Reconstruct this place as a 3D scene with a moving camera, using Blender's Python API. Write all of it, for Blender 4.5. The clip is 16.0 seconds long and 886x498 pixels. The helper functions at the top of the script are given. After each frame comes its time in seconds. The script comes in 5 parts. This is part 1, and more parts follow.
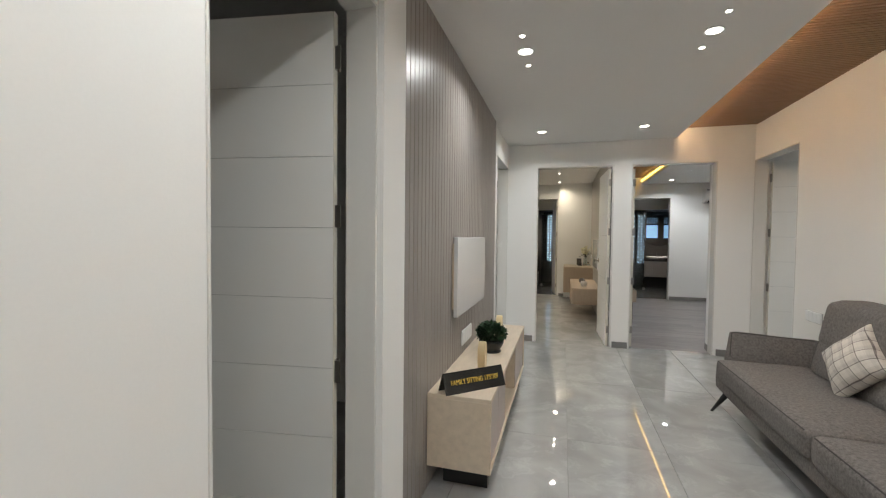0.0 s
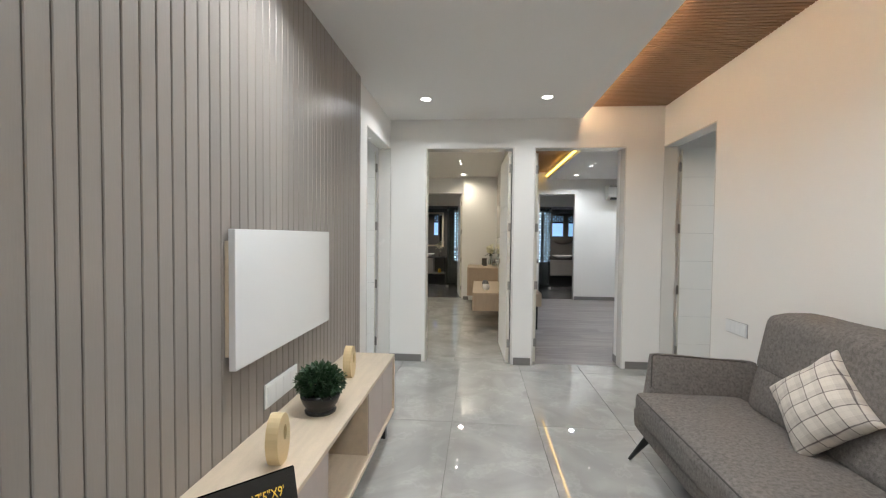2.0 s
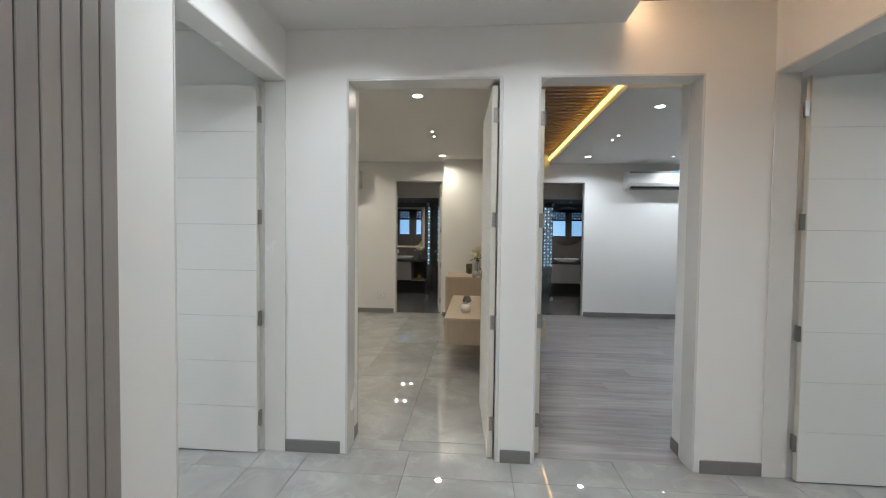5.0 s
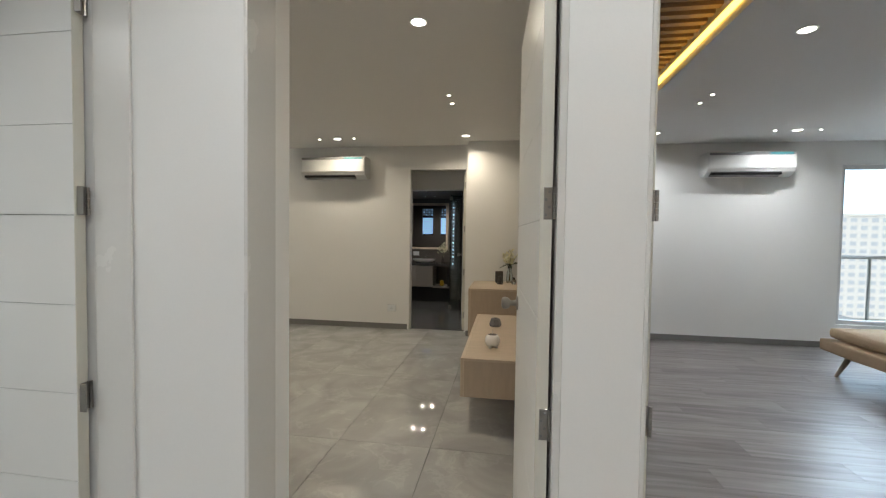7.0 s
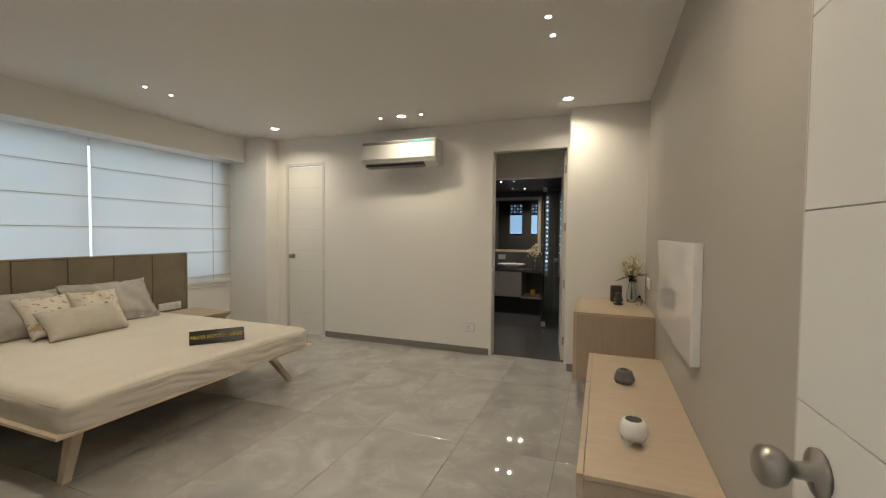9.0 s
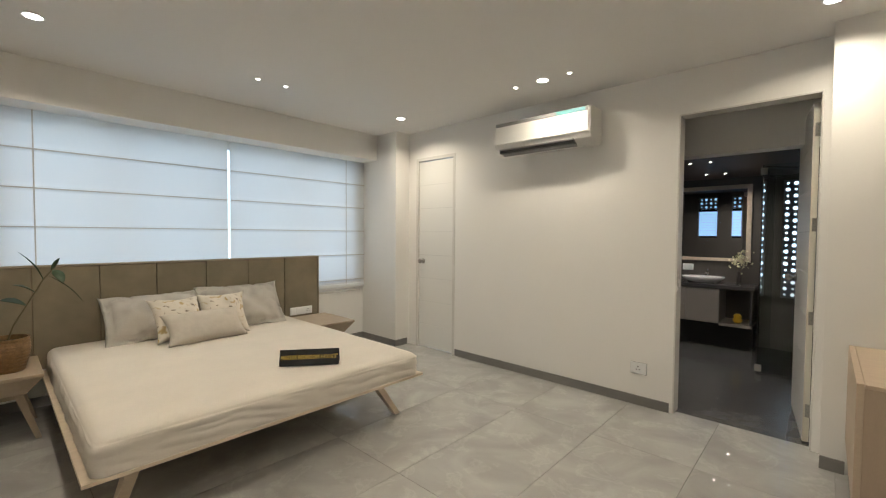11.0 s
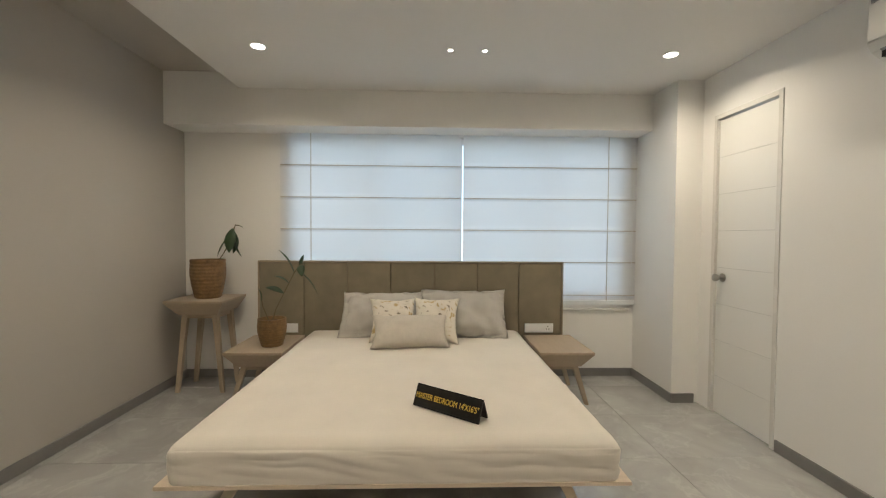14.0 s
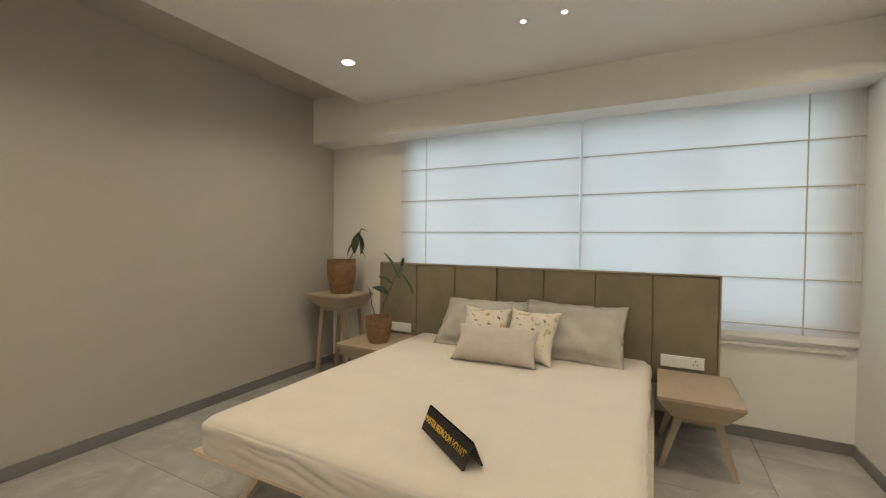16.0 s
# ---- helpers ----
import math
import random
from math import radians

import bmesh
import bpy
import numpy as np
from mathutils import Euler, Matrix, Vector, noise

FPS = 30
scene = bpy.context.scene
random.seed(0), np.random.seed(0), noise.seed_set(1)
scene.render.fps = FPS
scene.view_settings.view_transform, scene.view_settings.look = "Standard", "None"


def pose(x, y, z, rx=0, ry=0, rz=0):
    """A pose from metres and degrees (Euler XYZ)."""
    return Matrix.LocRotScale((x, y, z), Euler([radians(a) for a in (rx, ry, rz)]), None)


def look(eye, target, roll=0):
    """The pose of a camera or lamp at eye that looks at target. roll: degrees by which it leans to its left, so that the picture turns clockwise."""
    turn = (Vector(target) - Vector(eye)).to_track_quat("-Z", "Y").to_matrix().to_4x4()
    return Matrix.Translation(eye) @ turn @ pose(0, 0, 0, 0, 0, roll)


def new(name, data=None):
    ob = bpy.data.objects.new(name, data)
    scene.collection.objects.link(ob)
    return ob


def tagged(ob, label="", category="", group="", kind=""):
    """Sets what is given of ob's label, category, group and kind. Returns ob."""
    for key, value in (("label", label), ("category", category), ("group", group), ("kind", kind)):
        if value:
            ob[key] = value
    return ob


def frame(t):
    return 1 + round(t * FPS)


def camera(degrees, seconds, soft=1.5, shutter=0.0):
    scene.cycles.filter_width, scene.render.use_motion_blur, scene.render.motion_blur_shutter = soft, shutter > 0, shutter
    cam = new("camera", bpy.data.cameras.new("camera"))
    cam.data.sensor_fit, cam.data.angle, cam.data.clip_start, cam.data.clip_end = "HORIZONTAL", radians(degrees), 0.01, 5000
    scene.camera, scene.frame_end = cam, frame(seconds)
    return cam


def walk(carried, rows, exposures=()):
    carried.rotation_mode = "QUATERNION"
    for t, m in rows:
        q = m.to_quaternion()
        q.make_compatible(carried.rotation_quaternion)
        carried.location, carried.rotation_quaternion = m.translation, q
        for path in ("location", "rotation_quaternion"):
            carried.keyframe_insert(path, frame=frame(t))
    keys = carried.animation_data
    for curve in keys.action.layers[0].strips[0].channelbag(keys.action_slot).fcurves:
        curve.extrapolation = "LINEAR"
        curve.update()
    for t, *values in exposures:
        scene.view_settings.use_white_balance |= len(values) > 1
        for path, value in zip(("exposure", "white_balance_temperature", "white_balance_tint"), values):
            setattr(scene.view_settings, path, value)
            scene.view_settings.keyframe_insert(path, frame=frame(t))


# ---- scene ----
cam = camera(93.7, 16.0, soft=1.2)
PATH = [
    (0, (0.447, 0.15, 1.298), (-0.109, 2.071, 1.235), 0.6),
    (0.5, (0.486, 0.402, 1.288), (0.118, 2.367, 1.228), 0.5),
    (1, (0.549, 0.681, 1.296), (0.298, 2.664, 1.23), 0.6),
    (1.5, (0.608, 0.974, 1.275), (0.411, 2.963, 1.214), 0.6),
    (2, (0.663, 1.249, 1.274), (0.492, 3.241, 1.211), 0.6),
    (2.5, (0.72, 1.543, 1.275), (0.566, 3.536, 1.21), 0.7),
    (3, (0.756, 1.842, 1.273), (0.613, 3.836, 1.205), 0.8),
    (3.5, (0.8, 2.133, 1.268), (0.648, 4.126, 1.206), 0.7),
    (4, (0.848, 2.447, 1.268), (0.699, 4.44, 1.206), 0.7),
    (6.5, (0.865, 4.006, 1.285), (0.641, 5.992, 1.214), 0.8),
    (7, (0.862, 4.317, 1.281), (0.558, 6.292, 1.213), 0.8),
    (7.5, (0.834, 4.587, 1.28), (0.442, 6.547, 1.209), 0.8),
    (8, (0.769, 4.887, 1.277), (0.284, 6.826, 1.209), 0.8),
    (10.3, (0.464, 6.129, 1.303), (-0.626, 7.804, 1.226), 0.4),
    (10.5, (0.427, 6.203, 1.298), (-0.73, 7.833, 1.224), 0.5),
    (11, (0.358, 6.429, 1.289), (-0.997, 7.898, 1.22), 0.4),
    (11.5, (0.281, 6.63, 1.291), (-1.257, 7.907, 1.223), 0.3),
    (12, (0.195, 6.859, 1.281), (-1.501, 7.918, 1.218), 0.5),
    (12.5, (0.092, 7.065, 1.273), (-1.731, 7.886, 1.209), 0.4),
    (13, (0.0, 7.28, 1.274), (-1.916, 7.848, 1.211), 0.3),
    (13.5, (-0.061, 7.497, 1.287), (-2.035, 7.812, 1.219), 0.3),
    (14, (-0.147, 7.688, 1.266), (-2.145, 7.75, 1.206), 0.4),
    (14.5, (-0.244, 7.89, 1.283), (-2.233, 7.69, 1.226), 0.4),
    (15, (-0.362, 8.122, 1.263), (-2.312, 7.681, 1.212), 0.3),
    (15.5, (-0.475, 8.309, 1.261), (-2.357, 7.636, 1.21), 0.5),
    (16, (-0.598, 8.476, 1.265), (-2.378, 7.564, 1.217), 0.6),
]
# stops, kelvin and tint of the automatic exposure and white balance
EXPOSURES = [(0, -0.32, 6550, 9), (1.0, -0.02, 6500, 9), (1.5, 0.0, 6450, 9), (3.5, -0.07, 6050, 8), (6.5, -0.34, 6200, 9), (8, -0.42, 7000, 9), (10.5, 0.02, 6380, 10), (12, 0.04, 6700, 10), (14, 0.0, 6550, 10), (16, 0.0, 7000, 10)]
walk(cam, [(t, look(eye, target, roll)) for t, eye, target, roll in PATH], EXPOSURES)

# ---- world and exposure ----
world = bpy.data.worlds.new("world")
scene.world = world
world.use_nodes = True
wn = world.node_tree.nodes
sky = wn.new("ShaderNodeTexSky")
sky.sky_type = 'NISHITA'
sky.sun_disc = False
sky.sun_elevation = radians(42)
sky.sun_rotation = radians(165)
wn["Background"].inputs["Strength"].default_value = 0.15
world.node_tree.links.new(sky.outputs[0], wn["Background"].inputs["Color"])
sun = new("sun", bpy.data.lights.new("sun", 'SUN'))
sun.data.energy = 5.0
sun.data.angle = radians(4)
sun.data.color = (1.0, 0.95, 0.88)
sun.matrix_world = pose(0, 0, 30, 48, 0, 15)


def down_lamp(x, y, z, watts, color=(1.0, 0.93, 0.83), size=0.085, spread=150):
    d = bpy.data.lights.new("downlight_lamp", 'AREA')
    d.shape, d.size, d.energy, d.color, d.spread = 'DISK', size, watts, color, radians(spread)
    ob = new("downlight_lamp", d)
    ob.location = (x, y, z)
    return ob


def sky_lamp(x, y, z, sx, sy, watts, rx, ry, rz):
    """Daylight standing in a window opening."""
    d = bpy.data.lights.new("window_daylight", 'AREA')
    d.shape, d.size, d.size_y, d.energy, d.color = 'RECTANGLE', sx, sy, watts, (0.68, 0.84, 1.0)
    ob = new("window_daylight", d)
    ob.matrix_world = pose(x, y, z, rx, ry, rz)
    return ob


sky_lamp(-4.40, 7.95, 1.43, 2.4, 5.0, 66, 0, -90, 0)
sky_lamp(5.42, 10.75, 2.75, 1.4, 0.7, 400, -50, 0, 0)

# ---- the plan, in metres ----
XL, XR = -0.232, 2.412          # family sitting: side walls
YF, YM = 5.395, 5.526           # wall between the sitting and the bedrooms
YB = 9.752                      # far wall of the master bedroom
XW = -3.881                     # window wall of the master bedroom
XT, XT2 = 1.015, 1.165          # partition between the bedrooms
YB2 = 9.88                      # far wall of the second bedroom
XE = 6.3                        # east wall of the second bedroom
DH = 2.15                       # height of the door openings
CS, CM = 2.425, 2.455           # ceilings: sitting, master bedroom
SLAB = 2.80


# ---- materials ----
def mat(name, color, rough=0.5, metal=0.0, var=0.06, scale=4.0, bump=0.0, bscale=60.0, coat=0.0, rvar=0.0, stretch=(1, 1, 1), island=False, spec=0.5):
    m = bpy.data.materials.new(name)
    m.use_nodes = True
    nt = m.node_tree
    n, l = nt.nodes, nt.links
    p = n["Principled BSDF"]
    p.inputs["Roughness"].default_value = rough
    p.inputs["Metallic"].default_value = metal
    p.inputs["Coat Weight"].default_value = coat
    p.inputs["Coat Roughness"].default_value = 0.06
    p.inputs["Specular IOR Level"].default_value = spec
    tc = n.new("ShaderNodeTexCoord")
    mp = n.new("ShaderNodeMapping")
    mp.inputs["Scale"].default_value = stretch
    l.new(tc.outputs["Object"], mp.inputs["Vector"])
    n1 = n.new("ShaderNodeTexNoise")
    n1.inputs["Scale"].default_value = scale
    n1.inputs["Detail"].default_value = 6
    l.new(mp.outputs[0], n1.inputs["Vector"])
    n2 = n.new("ShaderNodeTexNoise")
    n2.inputs["Scale"].default_value = bscale
    n2.inputs["Detail"].default_value = 3
    l.new(mp.outputs[0], n2.inputs["Vector"])
    ramp = n.new("ShaderNodeMix")
    ramp.data_type = 'RGBA'
    ramp.inputs["A"].default_value = (*[max(0, c * (1 - var)) for c in color], 1)
    ramp.inputs["B"].default_value = (*[min(1, c * (1 + var)) for c in color], 1)
    add = n.new("ShaderNodeMath")
    add.operation = 'MULTIPLY_ADD'
    add.inputs[1].default_value = 0.35
    l.new(n2.outputs["Fac"], add.inputs[0])
    sub = n.new("ShaderNodeMath")
    sub.operation = 'MULTIPLY'
    sub.inputs[1].default_value = 0.65
    l.new(n1.outputs["Fac"], sub.inputs[0])
    l.new(sub.outputs[0], add.inputs[2])
    fac = add.outputs[0]
    if island:
        oi = n.new("ShaderNodeObjectInfo")
        a2 = n.new("ShaderNodeMath")
        a2.operation = 'MULTIPLY_ADD'
        a2.inputs[1].default_value = 0.9
        l.new(oi.outputs["Random"], a2.inputs[0])
        a3 = n.new("ShaderNodeMath")
        a3.operation = 'SUBTRACT'
        a3.inputs[1].default_value = 0.45
        l.new(fac, a3.inputs[0])
        l.new(a3.outputs[0], a2.inputs[2])
        fac = a2.outputs[0]
    l.new(fac, ramp.inputs["Factor"])
    l.new(ramp.outputs["Result"], p.inputs["Base Color"])
    if rvar:
        mr = n.new("ShaderNodeMapRange")
        mr.inputs["To Min"].default_value = rough - rvar
        mr.inputs["To Max"].default_value = rough + rvar
        l.new(n1.outputs["Fac"], mr.inputs["Value"])
        l.new(mr.outputs[0], p.inputs["Roughness"])
    if bump:
        b = n.new("ShaderNodeBump")
        b.inputs["Strength"].default_value = bump
        b.inputs["Distance"].default_value = 0.004
        l.new(n2.outputs["Fac"], b.inputs["Height"])
        l.new(b.outputs[0], p.inputs["Normal"])
    return m


def emit(name, color, strength):
    m = bpy.data.materials.new(name)
    m.use_nodes = True
    p = m.node_tree.nodes["Principled BSDF"]
    p.inputs["Base Color"].default_value = (*color, 1)
    p.inputs["Emission Color"].default_value = (*color, 1)
    p.inputs["Emission Strength"].default_value = strength
    return m


def glass_mat(name, color=(0.9, 0.95, 0.95), rough=0.0):
    m = bpy.data.materials.new(name)
    m.use_nodes = True
    p = m.node_tree.nodes["Principled BSDF"]
    p.inputs["Base Color"].default_value = (*color, 1)
    p.inputs["Roughness"].default_value = rough
    p.inputs["Transmission Weight"].default_value = 1.0
    p.inputs["IOR"].default_value = 1.45
    return m


def marble_mat(name, base, vein, rough):
    """Polished grey porcelain with pale cloudy veins, each tile with its own pattern."""
    m = bpy.data.materials.new(name)
    m.use_nodes = True
    n, l = m.node_tree.nodes, m.node_tree.links
    p = n["Principled BSDF"]
    tc = n.new("ShaderNodeTexCoord")
    oi = n.new("ShaderNodeObjectInfo")
    sc = n.new("ShaderNodeVectorMath")
    sc.operation = 'SCALE'
    sc.inputs[3].default_value = 31.0
    cv = n.new("ShaderNodeCombineXYZ")
    l.new(oi.outputs["Random"], cv.inputs[0])
    l.new(oi.outputs["Random"], cv.inputs[1])
    l.new(cv.outputs[0], sc.inputs[0])
    av = n.new("ShaderNodeVectorMath")
    l.new(tc.outputs["Object"], av.inputs[0])
    l.new(sc.outputs[0], av.inputs[1])
    cloud = n.new("ShaderNodeTexNoise")
    cloud.inputs["Scale"].default_value = 2.2
    cloud.inputs["Detail"].default_value = 8
    cloud.inputs["Distortion"].default_value = 1.2
    l.new(av.outputs[0], cloud.inputs["Vector"])
    ve = n.new("ShaderNodeTexNoise")
    ve.inputs["Scale"].default_value = 4.6
    ve.inputs["Detail"].default_value = 12
    ve.inputs["Roughness"].default_value = 0.60
    ve.inputs["Distortion"].default_value = 0.5
    l.new(av.outputs[0], ve.inputs["Vector"])
    band = n.new("ShaderNodeValToRGB")
    e = band.color_ramp.elements
    e[0].position, e[0].color = 0.53, (0, 0, 0, 1)
    e[1].position, e[1].color = 0.66, (0.5, 0.5, 0.5, 1)
    mid = e.new(0.575)
    mid.color = (1, 1, 1, 1)
    low = e.new(0.61)
    low.color = (0.12, 0.12, 0.12, 1)
    l.new(ve.outputs["Fac"], band.inputs[0])
    c1 = n.new("ShaderNodeValToRGB")
    c1.color_ramp.elements[0].position = 0.35
    c1.color_ramp.elements[0].color = (*[c * 0.86 for c in base], 1)
    c1.color_ramp.elements[1].position = 0.68
    c1.color_ramp.elements[1].color = (*[c * 1.12 for c in base], 1)
    l.new(cloud.outputs["Fac"], c1.inputs[0])
    mul = n.new("ShaderNodeMath")
    mul.operation = 'MULTIPLY'
    l.new(band.outputs[0], mul.inputs[0])
    l.new(cloud.outputs["Fac"], mul.inputs[1])
    mul2 = n.new("ShaderNodeMath")
    mul2.operation = 'MULTIPLY'
    mul2.inputs[1].default_value = 0.38
    l.new(mul.outputs[0], mul2.inputs[0])
    mix = n.new("ShaderNodeMix")
    mix.data_type = 'RGBA'
    l.new(mul2.outputs[0], mix.inputs["Factor"])
    l.new(c1.outputs[0], mix.inputs["A"])
    mix.inputs["B"].default_value = (*vein, 1)
    l.new(mix.outputs["Result"], p.inputs["Base Color"])
    p.inputs["IOR"].default_value = 1.9
    mr = n.new("ShaderNodeMapRange")
    mr.inputs["To Min"].default_value = rough * 0.7
    mr.inputs["To Max"].default_value = rough * 1.4
    l.new(cloud.outputs["Fac"], mr.inputs["Value"])
    l.new(mr.outputs[0], p.inputs["Roughness"])
    return m


def plank_mat(name, dark, light, rough):
    """Grey-brown laminate with long grain along x and knots, each plank its own."""
    m = bpy.data.materials.new(name)
    m.use_nodes = True
    n, l = m.node_tree.nodes, m.node_tree.links
    p = n["Principled BSDF"]
    tc = n.new("ShaderNodeTexCoord")
    oi = n.new("ShaderNodeObjectInfo")
    mp = n.new("ShaderNodeMapping")
    mp.inputs["Scale"].default_value = (0.8, 9, 9)
    l.new(tc.outputs["Object"], mp.inputs["Vector"])
    cv = n.new("ShaderNodeCombineXYZ")
    l.new(oi.outputs["Random"], cv.inputs[0])
    l.new(oi.outputs["Random"], cv.inputs[1])
    sc = n.new("ShaderNodeVectorMath")
    sc.operation = 'SCALE'
    sc.inputs[3].default_value = 47.0
    l.new(cv.outputs[0], sc.inputs[0])
    av = n.new("ShaderNodeVectorMath")
    l.new(mp.outputs[0], av.inputs[0])
    l.new(sc.outputs[0], av.inputs[1])
    g = n.new("ShaderNodeTexNoise")
    g.inputs["Scale"].default_value = 2.2
    g.inputs["Detail"].default_value = 9
    g.inputs["Distortion"].default_value = 0.6
    l.new(av.outputs[0], g.inputs["Vector"])
    ad = n.new("ShaderNodeMath")
    ad.operation = 'MULTIPLY_ADD'
    ad.inputs[1].default_value = 0.22
    l.new(oi.outputs["Random"], ad.inputs[0])
    l.new(g.outputs["Fac"], ad.inputs[2])
    r = n.new("ShaderNodeValToRGB")
    r.color_ramp.elements[0].position = 0.38
    r.color_ramp.elements[0].color = (*dark, 1)
    r.color_ramp.elements[1].position = 0.82
    r.color_ramp.elements[1].color = (*light, 1)
    l.new(ad.outputs[0], r.inputs[0])
    l.new(r.outputs[0], p.inputs["Base Color"])
    p.inputs["Roughness"].default_value = rough
    b = n.new("ShaderNodeBump")
    b.inputs["Strength"].default_value = 0.15
    b.inputs["Distance"].default_value = 0.003
    l.new(g.outputs["Fac"], b.inputs["Height"])
    l.new(b.outputs[0], p.inputs["Normal"])
    return m


M_WALL = mat("white_wall_paint", (0.83, 0.825, 0.805), 0.62, var=0.05, scale=1.3, bump=0.035, bscale=160)
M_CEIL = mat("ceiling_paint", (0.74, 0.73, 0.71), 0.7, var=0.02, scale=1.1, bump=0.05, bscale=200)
M_TAUPE = mat("greige_wall_paint", (0.445, 0.42, 0.38), 0.6, var=0.03, scale=1.2, bump=0.10, bscale=200)
M_BASE = mat("grey_skirting_tile", (0.20, 0.195, 0.19), 0.35, var=0.12, scale=9)
M_TILE = marble_mat("polished_grey_tile", (0.405, 0.402, 0.390), (0.63, 0.625, 0.605), 0.016)
M_GROUT = mat("grout", (0.28, 0.275, 0.265), 0.8)
M_BTILE = marble_mat("dark_grey_bath_tile", (0.085, 0.085, 0.085), (0.15, 0.15, 0.15), 0.22)
M_PLANK = plank_mat("grey_brown_laminate", (0.15, 0.132, 0.127), (0.31, 0.283, 0.275), 0.30)
M_DOOR = mat("white_door_lacquer", (0.80, 0.80, 0.775), 0.35, var=0.02, scale=2, bump=0.03, bscale=120)
M_DEDGE = mat("cream_door_edge", (0.66, 0.64, 0.56), 0.4, var=0.04, scale=3)
# grey puts the shade of the door grooves into the core's colour
M_GROOVE = mat("door_groove_shade_grey", (0.42, 0.42, 0.41), 0.6)
M_FRAME = mat("white_stone_door_frame", (0.72, 0.71, 0.68), 0.26, var=0.05, scale=3, rvar=0.05)
M_STEEL = mat("brushed_steel", (0.36, 0.345, 0.32), 0.30, metal=1.0, var=0.08, scale=40)
M_CHROME = mat("chrome", (0.8, 0.8, 0.8), 0.1, metal=1.0, var=0.02)
M_FLUTE = mat("taupe_fluted_laminate", (0.285, 0.258, 0.238), 0.33, var=0.08, scale=3, bump=0.08, bscale=30, stretch=(6, 6, 0.5), island=True)
# backing colour carries the shade of the grooves between the strips
M_GAP = mat("panel_groove_shadow_grey", (0.25, 0.23, 0.215), 0.6)
M_OAK = mat("pale_oak_veneer", (0.62, 0.52, 0.40), 0.45, var=0.26, scale=5, bump=0.06, bscale=70, stretch=(6, 1, 6))
M_MAUVE = mat("mauve_grey_laminate", (0.50, 0.425, 0.385), 0.42, var=0.08, scale=6, bump=0.04, bscale=80, stretch=(6, 6, 1))
M_ASH = mat("pale_ash_veneer", (0.52, 0.42, 0.315), 0.45, var=0.18, scale=5, bump=0.06, bscale=70, stretch=(1.2, 7, 7))
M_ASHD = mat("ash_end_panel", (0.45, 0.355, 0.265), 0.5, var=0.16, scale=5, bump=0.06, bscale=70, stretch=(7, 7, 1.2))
M_STAND = mat("grey_ash_veneer", (0.42, 0.34, 0.25), 0.5, var=0.16, scale=5, bump=0.06, bscale=70, stretch=(1.2, 7, 7))
M_WALNUT = mat("brown_wood_grille", (0.29, 0.175, 0.105), 0.5, var=0.4, scale=4, bump=0.1, bscale=50, stretch=(0.6, 8, 8))
M_SOFA = mat("grey_chenille_upholstery", (0.185, 0.171, 0.160), 0.95, var=0.95, scale=75, bump=0.9, bscale=260, spec=0.15)
M_PIPE = mat("dark_piping", (0.07, 0.065, 0.06), 0.9)
M_BLACK = mat("black_acrylic", (0.012, 0.012, 0.012), 0.25)
M_BLEG = mat("black_metal_leg", (0.012, 0.012, 0.012), 0.4)
M_GOLD = mat("gold_lettering", (0.80, 0.55, 0.08), 0.45, var=0.05)
M_TVW = mat("white_back_painted_glass", (0.84, 0.85, 0.86), 0.5, var=0.01, coat=1.0)
M_TVW.node_tree.nodes["Principled BSDF"].inputs["Coat IOR"].default_value = 2.5
M_TVW.node_tree.nodes["Principled BSDF"].inputs["Coat Roughness"].default_value = 0.015
M_PLAST = mat("white_plastic", (0.80, 0.82, 0.83), 0.3, var=0.02)
# white plastic darkened to offset the downlight's glare on the air conditioners
M_ACP = mat("dimmed_white_plastic", (0.72, 0.72, 0.70), 0.5, var=0.03)
M_PLASTG = mat("grey_plastic", (0.25, 0.25, 0.25), 0.45)
M_LINEN = mat("oatmeal_linen_sheet", (0.69, 0.645, 0.58), 0.9, var=0.12, scale=5, bump=0.35, bscale=400, spec=0.2)
M_PILLOW = mat("grey_linen_pillow", (0.49, 0.47, 0.43), 0.92, var=0.16, scale=8, bump=0.5, bscale=380, spec=0.2)
M_BOLST = mat("beige_textured_cushion", (0.56, 0.52, 0.46), 0.92, var=0.14, scale=30, bump=0.6, bscale=300, spec=0.2)
M_HEAD = mat("olive_suede_headboard", (0.225, 0.197, 0.142), 0.85, var=0.4, scale=6, bump=0.35, bscale=260, spec=0.2)
M_HEADF = mat("headboard_wood_edge", (0.20, 0.15, 0.10), 0.5, var=0.1)
M_HEADL = mat("light_wood_edging", (0.33, 0.27, 0.19), 0.5, var=0.12, scale=8)
M_RATTAN = mat("woven_rattan", (0.20, 0.118, 0.050), 0.55, var=0.9, scale=30, bump=0.5, bscale=120)
M_SOIL = mat("soil", (0.04, 0.03, 0.022), 0.95, var=0.4, scale=60)
M_LEAF = mat("dark_green_leaf", (0.026, 0.055, 0.022), 0.5, var=0.7, scale=14)
M_LEAFS = mat("small_box_leaf", (0.022, 0.056, 0.022), 0.45, var=0.6, scale=50)
M_STEM = mat("plant_stem", (0.12, 0.10, 0.05), 0.6)
M_CERW = mat("white_ceramic", (0.80, 0.79, 0.77), 0.2, var=0.02)
M_CERG = mat("grey_stone_ceramic", (0.15, 0.15, 0.155), 0.6, var=0.2, scale=20)
M_CERB = mat("dark_brown_ceramic", (0.06, 0.05, 0.045), 0.5, var=0.2)
M_WOODY = mat("pale_yellow_wood", (0.66, 0.52, 0.30), 0.5, var=0.08, scale=14, stretch=(1, 1, 5))
